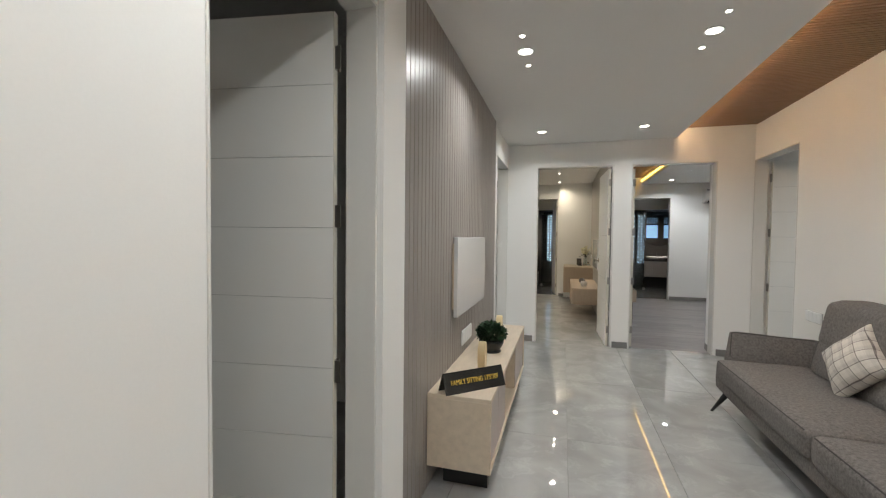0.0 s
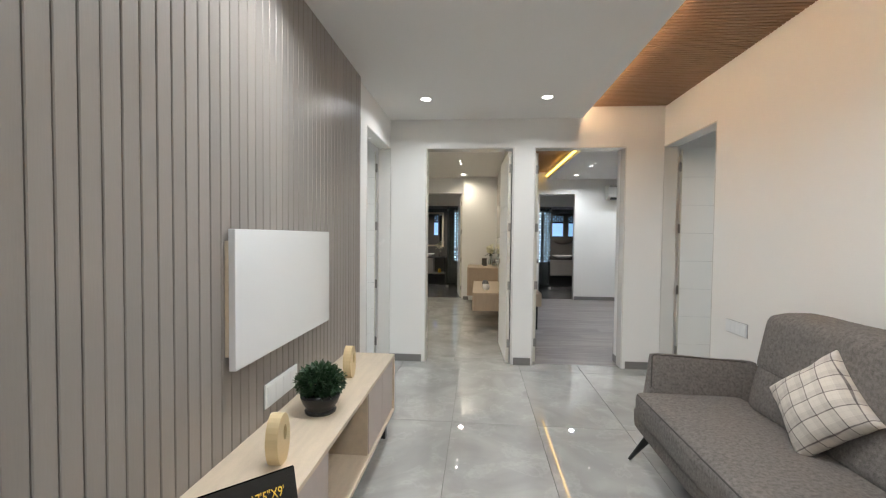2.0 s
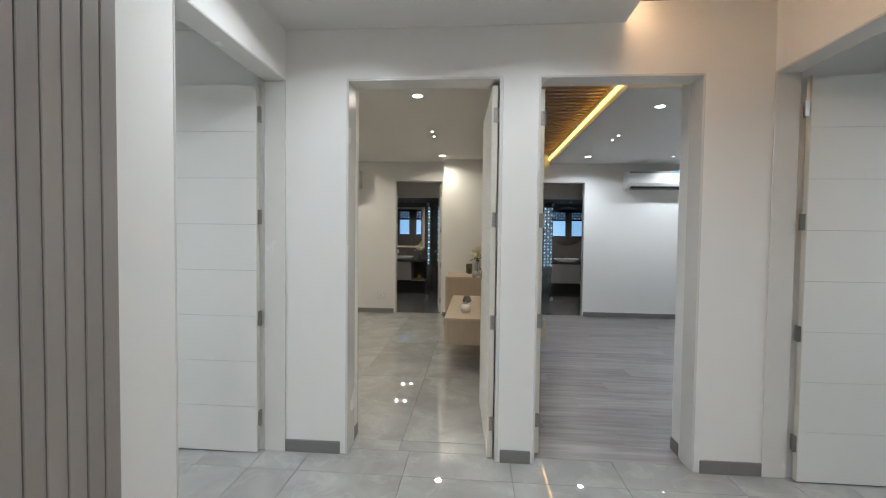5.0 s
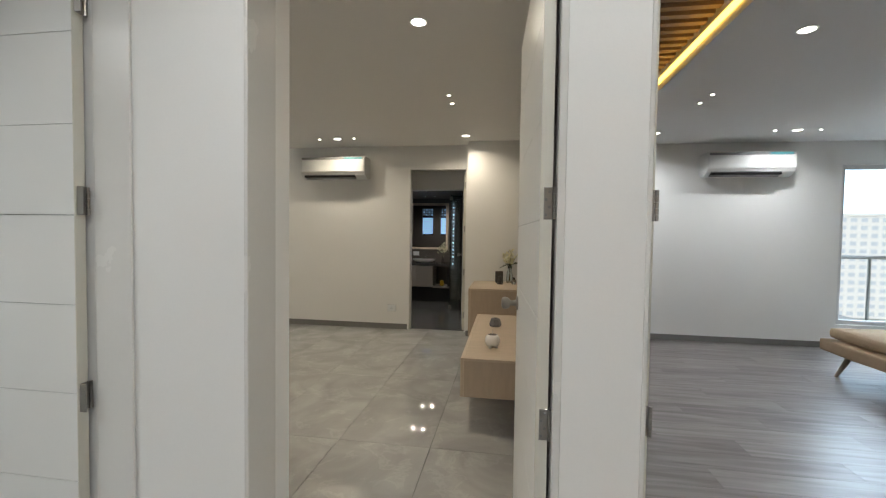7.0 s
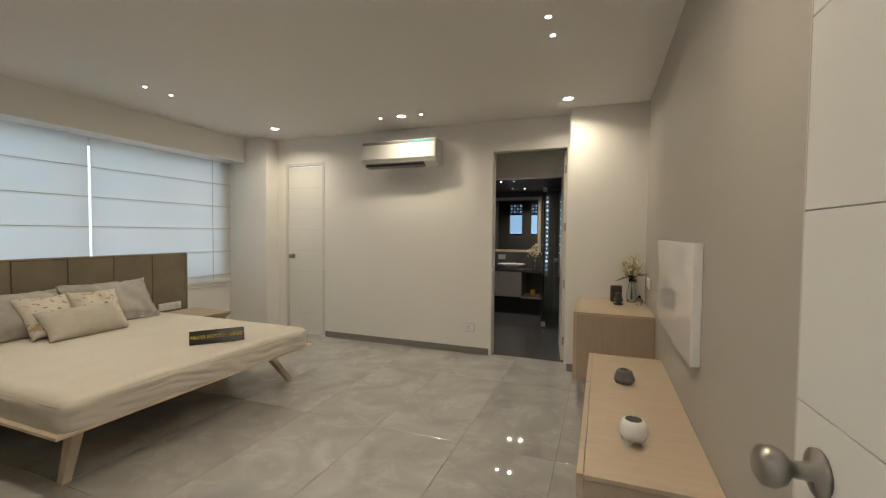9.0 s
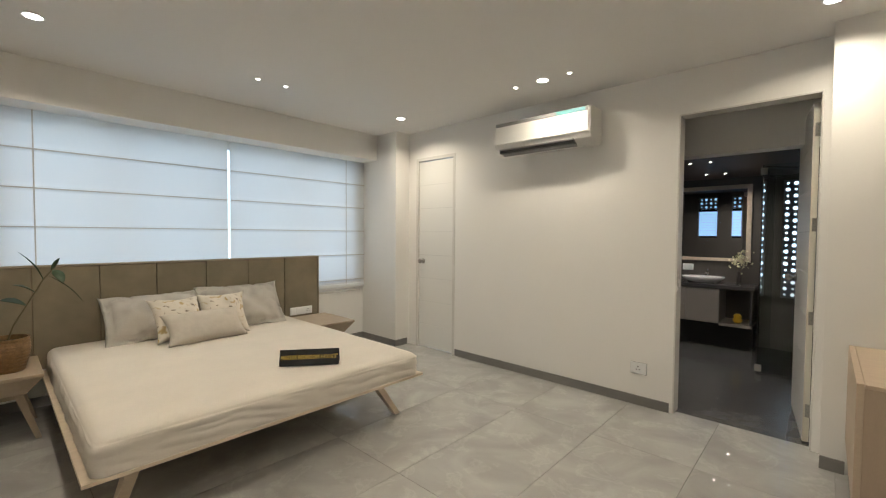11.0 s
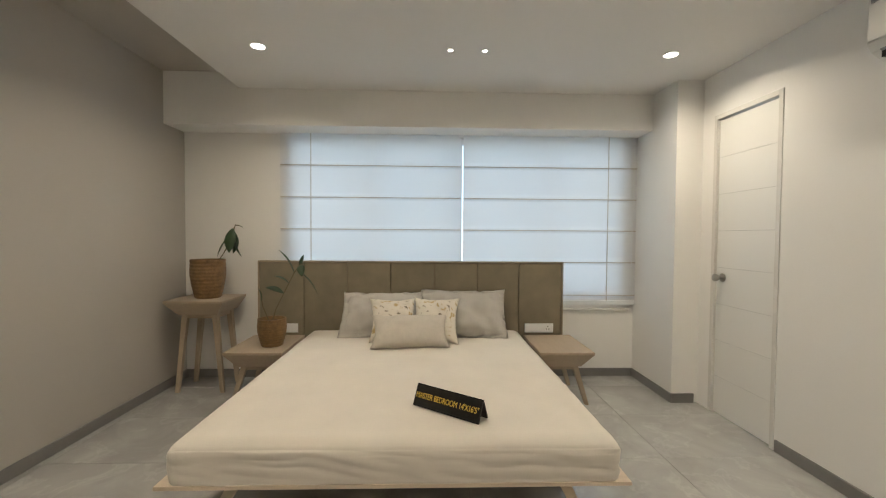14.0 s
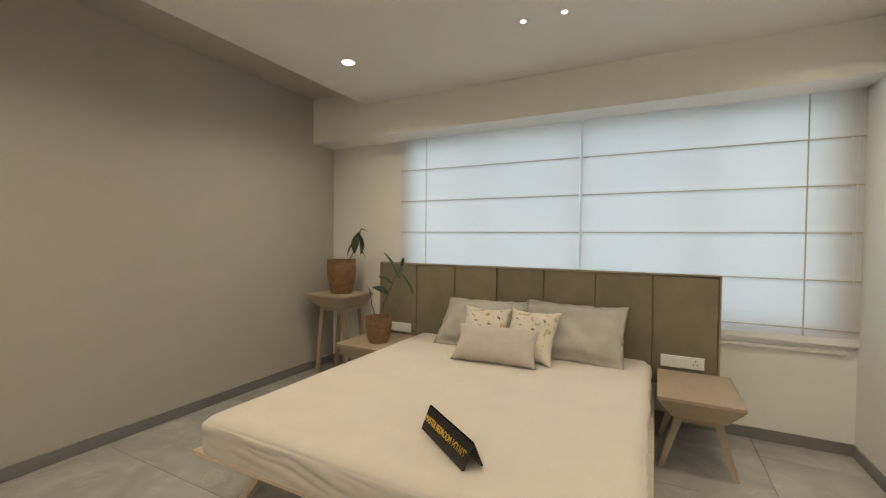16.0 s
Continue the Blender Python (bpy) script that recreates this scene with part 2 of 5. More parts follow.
M_PETAL = mat("cream_flower_petal", (0.80, 0.76, 0.52), 0.7, var=0.15, scale=30)
M_LENS = emit("downlight_lens", (1.0, 0.95, 0.86), 14.0)
M_SPOT = emit("spotlight_lens", (1.0, 0.94, 0.84), 30.0)
M_LED = emit("warm_led_strip", (1.0, 0.66, 0.36), 30.0)
M_LEDY = emit("yellow_led_strip", (1.0, 0.62, 0.12), 5.5)
M_GLASS = glass_mat("clear_glass")
M_SGLASS = glass_mat("shower_glass", (0.80, 0.88, 0.90))
M_MIRROR = mat("mirror_silver", (0.88, 0.89, 0.90), 0.02, metal=1.0, var=0.0)
M_BDARK = mat("dark_stone_wall_tile", (0.105, 0.094, 0.083), 0.35, var=0.3, scale=3)
M_BBROWN = mat("dark_brown_ceiling_board", (0.06, 0.033, 0.022), 0.45, var=0.2, scale=3)
M_VAN = mat("grey_vanity_laminate", (0.33, 0.30, 0.27), 0.45, var=0.06)
M_GRANITE = mat("dark_granite_top", (0.075, 0.07, 0.07), 0.2, var=0.3, scale=60)
M_JALI = mat("white_perforated_screen", (0.30, 0.31, 0.33), 0.6)
M_ALU = mat("white_window_frame", (0.72, 0.72, 0.72), 0.35)
M_TAN = mat("tan_bench_cushion", (0.44, 0.33, 0.22), 0.85, var=0.08, scale=20, bump=0.3, bscale=260, spec=0.2)
M_FACADE = mat("far_building_render", (0.72, 0.71, 0.70), 0.8, var=0.08, scale=0.4)
# pale bluish tone puts distance haze into the window colour
M_FWIN = mat("hazed_window_glass", (0.50, 0.55, 0.61), 0.3)
M_GROUND = mat("city_ground", (0.30, 0.31, 0.28), 0.9, var=0.3, scale=0.05)
M_YEL = mat("yellow_ceramic", (0.65, 0.40, 0.03), 0.4)


def blind_mat():
    m = bpy.data.materials.new("white_blind_cloth")
    m.use_nodes = True
    n, l = m.node_tree.nodes, m.node_tree.links
    out = n["Material Output"]
    n.remove(n["Principled BSDF"])
    d = n.new("ShaderNodeBsdfDiffuse")
    d.inputs["Color"].default_value = (0.80, 0.79, 0.77, 1)
    t = n.new("ShaderNodeBsdfTranslucent")
    t.inputs["Color"].default_value = (0.80, 0.81, 0.82, 1)
    tc = n.new("ShaderNodeTexCoord")
    w = n.new("ShaderNodeTexNoise")
    w.inputs["Scale"].default_value = 350
    l.new(tc.outputs["Object"], w.inputs["Vector"])
    b = n.new("ShaderNodeBump")
    b.inputs["Strength"].default_value = 0.15
    b.inputs["Distance"].default_value = 0.002
    l.new(w.outputs["Fac"], b.inputs["Height"])
    l.new(b.outputs[0], d.inputs["Normal"])
    mx = n.new("ShaderNodeMixShader")
    mx.inputs[0].default_value = 0.55
    l.new(d.outputs[0], mx.inputs[1])
    l.new(t.outputs[0], mx.inputs[2])
    l.new(mx.outputs[0], out.inputs["Surface"])
    return m


def plaid_mat():
    """Off-white cloth with two crossing sets of thin dark lines."""
    m = bpy.data.materials.new("plaid_cushion_cloth")
    m.use_nodes = True
    n, l = m.node_tree.nodes, m.node_tree.links
    p = n["Principled BSDF"]
    p.inputs["Roughness"].default_value = 0.95
    tc = n.new("ShaderNodeTexCoord")
    sx = n.new("ShaderNodeSeparateXYZ")
    l.new(tc.outputs["Object"], sx.inputs[0])
    lines = []
    for axis in (0, 1):
        for period, width in ((0.064, 0.055), (0.0641, 0.42), (0.016, 0.10)):
            mu = n.new("ShaderNodeMath")
            mu.operation = 'MULTIPLY_ADD'
            mu.inputs[1].default_value = 1 / period
            mu.inputs[2].default_value = 100.3
            l.new(sx.outputs[axis], mu.inputs[0])
            fr = n.new("ShaderNodeMath")
            fr.operation = 'FRACT'
            l.new(mu.outputs[0], fr.inputs[0])
            lt = n.new("ShaderNodeMath")
            lt.operation = 'LESS_THAN'
            lt.inputs[1].default_value = width
            l.new(fr.outputs[0], lt.inputs[0])
            sc = n.new("ShaderNodeMath")
            sc.operation = 'MULTIPLY'
            sc.inputs[1].default_value = 0.62 if width == 0.055 else 0.15 if width > 0.2 else 0.09
            l.new(lt.outputs[0], sc.inputs[0])
            lines.append(sc)
    prev = lines[0].outputs[0]
    for q in lines[1:]:
        mx = n.new("ShaderNodeMath")
        mx.operation = 'ADD'
        mx.use_clamp = True
        l.new(prev, mx.inputs[0])
        l.new(q.outputs[0], mx.inputs[1])
        prev = mx.outputs[0]
    mix = n.new("ShaderNodeMix")
    mix.data_type = 'RGBA'
    mix.inputs["A"].default_value = (0.66, 0.62, 0.56, 1)
    mix.inputs["B"].default_value = (0.12, 0.10, 0.10, 1)
    l.new(prev, mix.inputs["Factor"])
    l.new(mix.outputs["Result"], p.inputs["Base Color"])
    return m


def floral_mat():
    """Cream cloth with scattered dark and ochre sprigs."""
    m = bpy.data.materials.new("floral_cushion_cloth")
    m.use_nodes = True
    n, l = m.node_tree.nodes, m.node_tree.links
    p = n["Principled BSDF"]
    p.inputs["Roughness"].default_value = 0.95
    tc = n.new("ShaderNodeTexCoord")
    a = n.new("ShaderNodeTexNoise")
    a.inputs["Scale"].default_value = 13
    a.inputs["Detail"].default_value = 4
    a.inputs["Distortion"].default_value = 1.5
    l.new(tc.outputs["Object"], a.inputs["Vector"])
    r = n.new("ShaderNodeValToRGB")
    e = r.color_ramp.elements
    e[0].position, e[0].color = 0.30, (0.16, 0.13, 0.10, 1)
    e[1].position, e[1].color = 0.70, (0.48, 0.36, 0.18, 1)
    for pos, col in ((0.36, (0.40, 0.36, 0.29, 1)), (0.40, (0.68, 0.63, 0.55, 1)), (0.60, (0.68, 0.63, 0.55, 1))):
        x = e.new(pos)
        x.color = col
    l.new(a.outputs["Fac"], r.inputs[0])
    l.new(r.outputs[0], p.inputs["Base Color"])
    return m


M_TAPE = mat("beige_blind_tape", (0.56, 0.49, 0.41), 0.9)
M_BLIND, M_PLAID, M_FLORAL = blind_mat(), plaid_mat(), floral_mat()


# ---- mesh helpers ----
def part(name, bm, material, parent=None, label="", smooth=False):
    me = bpy.data.meshes.new(name)
    bm.normal_update()
    bm.to_mesh(me)
    bm.free()
    me.materials.append(material)
    if smooth:
        for p in me.polygons:
            p.use_smooth = True
    ob = new(name, me)
    if parent is not None:
        ob.parent = parent
    if label:
        ob["label"] = label
    return ob


def box(bm, x0, x1, y0, y1, z0, z1, bevel=0.0, seg=2):
    c = Vector(((x0 + x1) / 2, (y0 + y1) / 2, (z0 + z1) / 2))
    r = bmesh.ops.create_cube(bm, size=1, matrix=Matrix.Translation(c) @ Matrix.Diagonal((x1 - x0, y1 - y0, z1 - z0, 1)))
    if bevel:
        es = list({e for v in r["verts"] for e in v.link_edges})
        bmesh.ops.bevel(bm, geom=es, offset=bevel, segments=seg, profile=0.5, affect='EDGES')
    return bm


def B(*a, bevel=0.0, seg=2):
    return box(bmesh.new(), *a, bevel=bevel, seg=seg)


def hexa(bm, bottom, top):
    """A block from four bottom corners and four top corners, both counter-clockwise seen from above."""
    b = [bm.verts.new(v) for v in bottom]
    t = [bm.verts.new(v) for v in top]
    n = len(b)
    bm.faces.new(b[::-1])
    bm.faces.new(t)
    for i in range(n):
        j = (i + 1) % n
        bm.faces.new((b[i], b[j], t[j], t[i]))
    return bm


def turned(profile, seg=28):
    """A lathe: (radius, height) pairs from the bottom up."""
    bm = bmesh.new()
    rings = []
    for r, z in profile:
        rings.append([bm.verts.new((r * math.cos(2 * math.pi * i / seg), r * math.sin(2 * math.pi * i / seg), z)) for i in range(seg)])
    for a, b in zip(rings, rings[1:]):
        for i in range(seg):
            j = (i + 1) % seg
            bm.faces.new((a[i], a[j], b[j], b[i]))
    bm.faces.new(rings[0][::-1])
    bm.faces.new(rings[-1])
    return bm


def rod(bm, a, b, r0, r1=None, seg=10):
    a, b = Vector(a), Vector(b)
    r1 = r0 if r1 is None else r1
    q = (b - a).to_track_quat("Z", "Y").to_matrix().to_4x4()
    bmesh.ops.create_cone(bm, cap_ends=True, segments=seg, radius1=r0, radius2=r1, depth=(b - a).length, matrix=Matrix.Translation((a + b) / 2) @ q)
    return bm


def leg_bar(bm, a, b, w0, d0, w1=None, d1=None):
    """A four-sided bar from a (bottom) to b (top), level at both ends."""
    w1 = w0 if w1 is None else w1
    d1 = d0 if d1 is None else d1
    def ring(p, w, d):
        return [(p[0] - w, p[1] - d, p[2]), (p[0] + w, p[1] - d, p[2]), (p[0] + w, p[1] + d, p[2]), (p[0] - w, p[1] + d, p[2])]
    return hexa(bm, ring(a, w0 / 2, d0 / 2), ring(b, w1 / 2, d1 / 2))


def pillow_bm(w, h, t, flange=0.0, n=34, seed=1, crease=0.01, pinch=0.12):
    """A stuffed cushion lying in its xy plane: full middle, pinched sides, creases that run in from the corners."""
    bm = bmesh.new()
    grid = {}
    fu, fv = 1 - 2 * flange / w, 1 - 2 * flange / h
    for side in (1, -1):
        for i in range(n + 1):
            for j in range(n + 1):
                u, v = 2 * i / n - 1, 2 * j / n - 1
                edge = i in (0, n) or j in (0, n)
                if side == -1 and edge:
                    grid[side, i, j] = grid[1, i, j]
                    continue
                x = u * w / 2 * (1 - pinch * 0.85 * (1 - v * v) * abs(u) ** 2)
                y = v * h / 2 * (1 - pinch * (1 - u * u) * abs(v) ** 2)
                pw = 3.2 if flange else 2.2
                cu = max(0.0, 1 - (abs(u) / fu) ** pw)
                cv = max(0.0, 1 - (abs(v) / fv) ** pw)
                body = (cu * cv) ** 0.5
                z = t / 2 * body
                rim = 1 - body
                a1 = noise.noise(Vector((x * 9 + seed * 7, y * 9, seed)))
                a2 = noise.noise(Vector(((x + y) * 26 + seed, (x - y) * 9, seed * 3 + side)))
                if not edge:
                    z += crease * (a1 * (0.3 + body) + 0.75 * a2 * rim * (0.35 + body)) + 0.003
                wave = (0.016 * a1 + 0.018 * noise.noise(Vector((x * 24, y * 24, seed * 5)))) * rim if flange else 0.004 * a1 * rim
                grid[side, i, j] = bm.verts.new((x, y, side * z + wave))
    for side in (1, -1):
        for i in range(n):
            for j in range(n):
                f = [grid[side, i, j], grid[side, i + 1, j], grid[side, i + 1, j + 1], grid[side, i, j + 1]]
                bm.faces.new(f if side == 1 else f[::-1])
    return bm


def soft_box(x0, x1, y0, y1, z0, z1, r, puff=0.0, seed=0, cuts=8):
    """An upholstered block: rounded edges, slightly bulging and uneven faces."""
    bm = B(x0, x1, y0, y1, z0, z1)
    bmesh.ops.subdivide_edges(bm, edges=bm.edges[:], cuts=cuts, use_grid_fill=True)
    c = Vector(((x0 + x1) / 2, (y0 + y1) / 2, (z0 + z1) / 2))
    hx, hy, hz = (x1 - x0) / 2, (y1 - y0) / 2, (z1 - z0) / 2
    for v in bm.verts:
        d = v.co - c
        q = Vector((max(-hx + r, min(hx - r, d.x)), max(-hy + r, min(hy - r, d.y)), max(-hz + r, min(hz - r, d.z))))
        o = d - q
        if o.length > 1e-6:
            o = o.normalized() * r
        d = q + o
        u = (1 - (d.x / hx) ** 2) * (1 - (d.y / hy) ** 2)
        if abs(d.z) > hz - r:
            d.z += math.copysign(puff * max(0, u) ** 0.6, d.z)
        d.x += 0.006 * noise.noise(v.co * 5 + Vector((seed, 0, 0)))
        d.y += 0.006 * noise.noise(v.co * 5 + Vector((0, seed, 3)))
        d.z += 0.005 * noise.noise(v.co * 6 + Vector((0, 7, seed)))
        v.co = c + d
    return bm


def thing(name, label, category, x=0, y=0, z=0, group=""):
    e = new(name)
    e.empty_display_size = 0.1
    e.location = (x, y, z)
    return tagged(e, label, category, group)


def letters(text, size, material, parent, m, extrude=0.0008, squeeze=0.74):
    c = bpy.data.curves.new("lettering", 'FONT')
    c.body, c.size, c.extrude, c.align_x, c.align_y = text, size, extrude, 'CENTER', 'CENTER'
    tmp = new("lettering_curve", c)
    bpy.context.view_layer.update()
    me = bpy.data.meshes.new_from_object(tmp.evaluated_get(bpy.context.evaluated_depsgraph_get()))
    bpy.data.objects.remove(tmp)
    me.materials.clear()
    me.materials.append(material)
    ob = new("lettering", me)
    ob.parent = parent
    ob.matrix_basis = m @ Matrix.Diagonal((squeeze, 1, 1, 1))
    ob["label"] = "gold capital letters"
    return ob


def structure(ob, label=""):
    return tagged(ob, label, "", "", "structure")


def wall(name, axis, p0, p1, a0, a1, holes, z1=SLAB, material=None, label=""):
    """A wall between p0 and p1 across its thickness, from a0 to a1 along; holes are (a, b, z0, z1)."""
    bm = bmesh.new()
    cuts = sorted({a0, a1, *[h[0] for h in holes], *[h[1] for h in holes]})
    for s, e in zip(cuts, cuts[1:]):
        mid = (s + e) / 2
        spans, lo = [], 0.0
        for h in sorted([h for h in holes if h[0] < mid < h[1]], key=lambda h: h[2]):
            if h[2] > lo:
                spans.append((lo, h[2]))
            lo = h[3]
        if lo < z1:
            spans.append((lo, z1))
        for b, t in spans:
            if axis == 'y':
                box(bm, s, e, p0, p1, b, t)
            else:
                box(bm, p0, p1, s, e, b, t)
    bmesh.ops.remove_doubles(bm, verts=bm.verts[:], dist=0.0005)
    return structure(part(name, bm, material or M_WALL), label)


# ---- walls, floors, ceilings ----
D1 = (0.126, 1.005)
D2 = (1.197, 2.065)
D3 = (4.505, 5.393)
D4 = (4.513, 5.393)
D0 = (0.81, 1.586)
BD1 = (-0.432, 0.326)
BD2 = (1.885, 2.60)
WD = (-3.125, -2.535)
WIN = (6.43, 9.455, 0.70, 2.15)
wall("wall_north", 'y', YF, YM, -4.1, XE + 0.15, [(*D1, 0, DH), (*D2, 0, DH)], label="white painted wall with two door openings")
wall("wall_west", 'x', XL - 0.12, XL, -3.2, YF - 0.001, [(*D0, 0, DH), (*D3, 0, DH)], label="white painted side wall of the family sitting")
wall("wall_east", 'x', XR, XR + 0.12, -3.2, YF - 0.001, [(*D4, 0, DH)], label="white painted wall behind the sofa")
wall("wall_south", 'y', -3.32, -3.2, -2.6, 4.6, [], label="white painted end wall")
wall("wall_side_room_west", 'x', -2.6, -2.5, -3.2, YF - 0.001, [])
wall("wall_side_room_east", 'x', 4.5, 4.6, -3.2, YF - 0.001, [])
wall("wall_side_room_cross", 'y', 3.0, 3.1, -2.5, XL - 0.121, [])
wall("wall_bath_side", 'y', YB, YB + 0.12, XW - 0.15, XT2, [(*BD1, 0, DH), (*WD, 0, DH)], label="white painted wall with bathroom opening")
wall("wall_window", 'x', XW - 0.15, XW, YM + 0.001, YB - 0.001, [WIN], label="white painted wall with a wide window")
wall("wall_partition", 'x', XT, XT2, YM + 0.001, YB - 0.001, [], material=M_TAUPE, label="greige wall behind the low cabinet")
wall("wall_second_bedroom", 'y', YB2, YB2 + 0.12, XT2, XE + 0.15, [(*BD2, 0, DH), (4.74, 6.1, 0.28, 2.17)], label="white painted wall with a balcony window")
wall("wall_far_east", 'x', XE, XE + 0.15, YM + 0.001, YB2 - 0.001, [])
structure(part("pillar_window_corner", B(XW, -3.255, 9.548, YB, 0, CM + 0.02), M_WALL), "white painted corner pier beside the window")
structure(part("pillar_bath", B(0.362, XT, 9.543, YB, 0, CM + 0.02), M_WALL), "white painted pier beside the bathroom opening")
structure(part("door_reveal", B(0.02, D1[0], YM, 5.64, 0, CM + 0.02), M_WALL), "white painted return beside the door opening")
structure(part("door_return", B(D2[1], 2.35, YM, 5.65, 0, 2.58), M_WALL), "white painted return beside the second bedroom opening")

structure(part("ceiling_side_west", B(-2.5, XL - 0.122, 3.1, YF - 0.002, 2.445, 2.5), M_CEIL), "white painted flat ceiling")
structure(part("ceiling_side_east", B(XR + 0.122, 4.5, -3.2, YF - 0.002, 2.445, 2.5), M_CEIL), "white painted flat ceiling")
structure(part("wall_master_south", B(XW + 0.001, 0.019, YM + 0.001, YM + 0.005, 0, 2.584), M_TAUPE), "greige painted wall beside the bed")
# slabs under and over everything
structure(part("floor", B(-4.2, 6.6, -3.4, 13.2, -0.25, -0.012), M_GROUT), "grout bed under the floor tiles")
structure(part("ceiling_slab", B(-4.2, 6.6, -3.4, 13.2, SLAB, SLAB + 0.2), M_CEIL), "plain concrete slab above the ceilings")
# sitting: flat ceiling with a wood-lined recess along the sofa wall
COVE = 1.645
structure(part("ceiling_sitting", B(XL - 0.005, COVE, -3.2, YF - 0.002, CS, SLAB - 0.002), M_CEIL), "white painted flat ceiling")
bm = B(COVE, XR - 0.001, -3.2, YF - 0.002, 2.532, 2.56)
k = -3.2
while k < YF - 0.05:
    box(bm, COVE + 0.004, XR - 0.003, k, k + 0.022, 2.522, 2.533)
    k += 0.034
structure(part("ceiling_cove_sitting", bm, M_WALNUT), "brown ribbed wood lining of the lit ceiling recess")
structure(part("led_strip_sitting", B(COVE + 0.001, COVE + 0.012, -3.1, YF - 0.03, 2.462, 2.476), M_LED), "warm LED strip along the recess edge")
# master bedroom: flat ceiling with a shallow raised strip beside the door wall
REC = 6.135
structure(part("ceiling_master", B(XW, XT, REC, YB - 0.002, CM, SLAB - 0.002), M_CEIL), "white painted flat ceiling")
structure(part("ceiling_recess_master", B(XW, XT, YM + 0.001, REC, 2.585, SLAB - 0.002), M_TAUPE), "greige raised ceiling strip")
structure(part("pelmet", B(XW + 0.001, -3.595, YM + 0.001, 9.547, 2.163, 2.584), M_WALL), "white painted window pelmet box")
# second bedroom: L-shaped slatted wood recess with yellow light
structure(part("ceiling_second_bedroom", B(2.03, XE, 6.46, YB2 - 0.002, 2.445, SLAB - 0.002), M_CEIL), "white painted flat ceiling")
bm = B(XT2 + 0.001, XE, YM + 0.002, YB2 - 0.002, 2.62, 2.66)
k = YM + 0.02
while k < YB2 - 0.05:
    box(bm, XT2 + 0.003, 2.028 if k > 6.43 else XE - 0.01, k, k + 0.045, 2.585, 2.621)
    k += 0.095
structure(part("ceiling_slats_second_bedroom", bm, M_WALNUT), "brown wood slat ceiling recess")
structure(part("led_strip_second_bedroom", box(B(2.012, 2.028, 6.45, YB2 - 0.02, 2.50, 2.53), 2.03, XE - 0.05, 6.442, 6.458, 2.50, 2.53), M_LEDY), "yellow LED strip along the recess edge")

# skirtings
def skirting(x0, x1, y0, y1, h=0.072):
    return structure(part("baseboard", B(x0, x1, y0, y1, 0, h, bevel=0.002, seg=1), M_BASE), "grey tile skirting along the wall")


t_ = 0.011
skirting(XL, D1[0] - 0.03, YF - t_, YF)
skirting(D1[1] + 0.012, D2[0] - 0.012, YF - t_, YF)
skirting(D2[1] + 0.03, XR - 0.0, YF - t_, YF)
skirting(XL, XL + t_, 4.25, 4.47)
skirting(XR - t_, XR, -3.1, 4.49)
skirting(WD[1] + 0.012, BD1[0] - 0.02, YB - t_, YB)
skirting(XW, XW + t_, YM, 9.548)
skirting(XW + t_, -3.255 + t_, 9.548 - t_, 9.548)
skirting(-3.255, -3.255 + t_, 9.549, YB - 0.03)
skirting(XW, 0.02, YM, YM + t_ + 0.005)
skirting(0.362, 0.466, 9.543 - t_, 9.543)
skirting(BD2[1] + 0.01, 4.73, YB2 - t_, YB2)
skirting(4.73, XE, YB2 - t_, YB2)
skirting(XT2, XT2 + t_, YM + 0.8, YB2)
skirting(D1[0], D1[0] + 0.006, 5.56, 5.645, 0.075)
skirting(D2[1] - 0.006, D2[1], 5.56, 5.655, 0.075)


# ---- doors ----
def door_frame(name, axis, a, b, p0, p1, label, w=0.028, top=DH, far=None):
    """Lining of an opening from a to b along the wall, p0 to p1 through it."""
    e = structure(new(name), label)
    def bar(n, s, t, z0, z1):
        bm = B(s, t, p0, p1, z0, z1, bevel=0.002, seg=1) if axis == 'y' else B(p0, p1, s, t, z0, z1, bevel=0.002, seg=1)
        part(n, bm, M_FRAME, e)
    bar("jamb", a, a + w, 0, top)
    f = far or w
    bar("jamb", b - f, b, 0, top)
    bar("head", a + w, b - f, top - w, top)
    return e


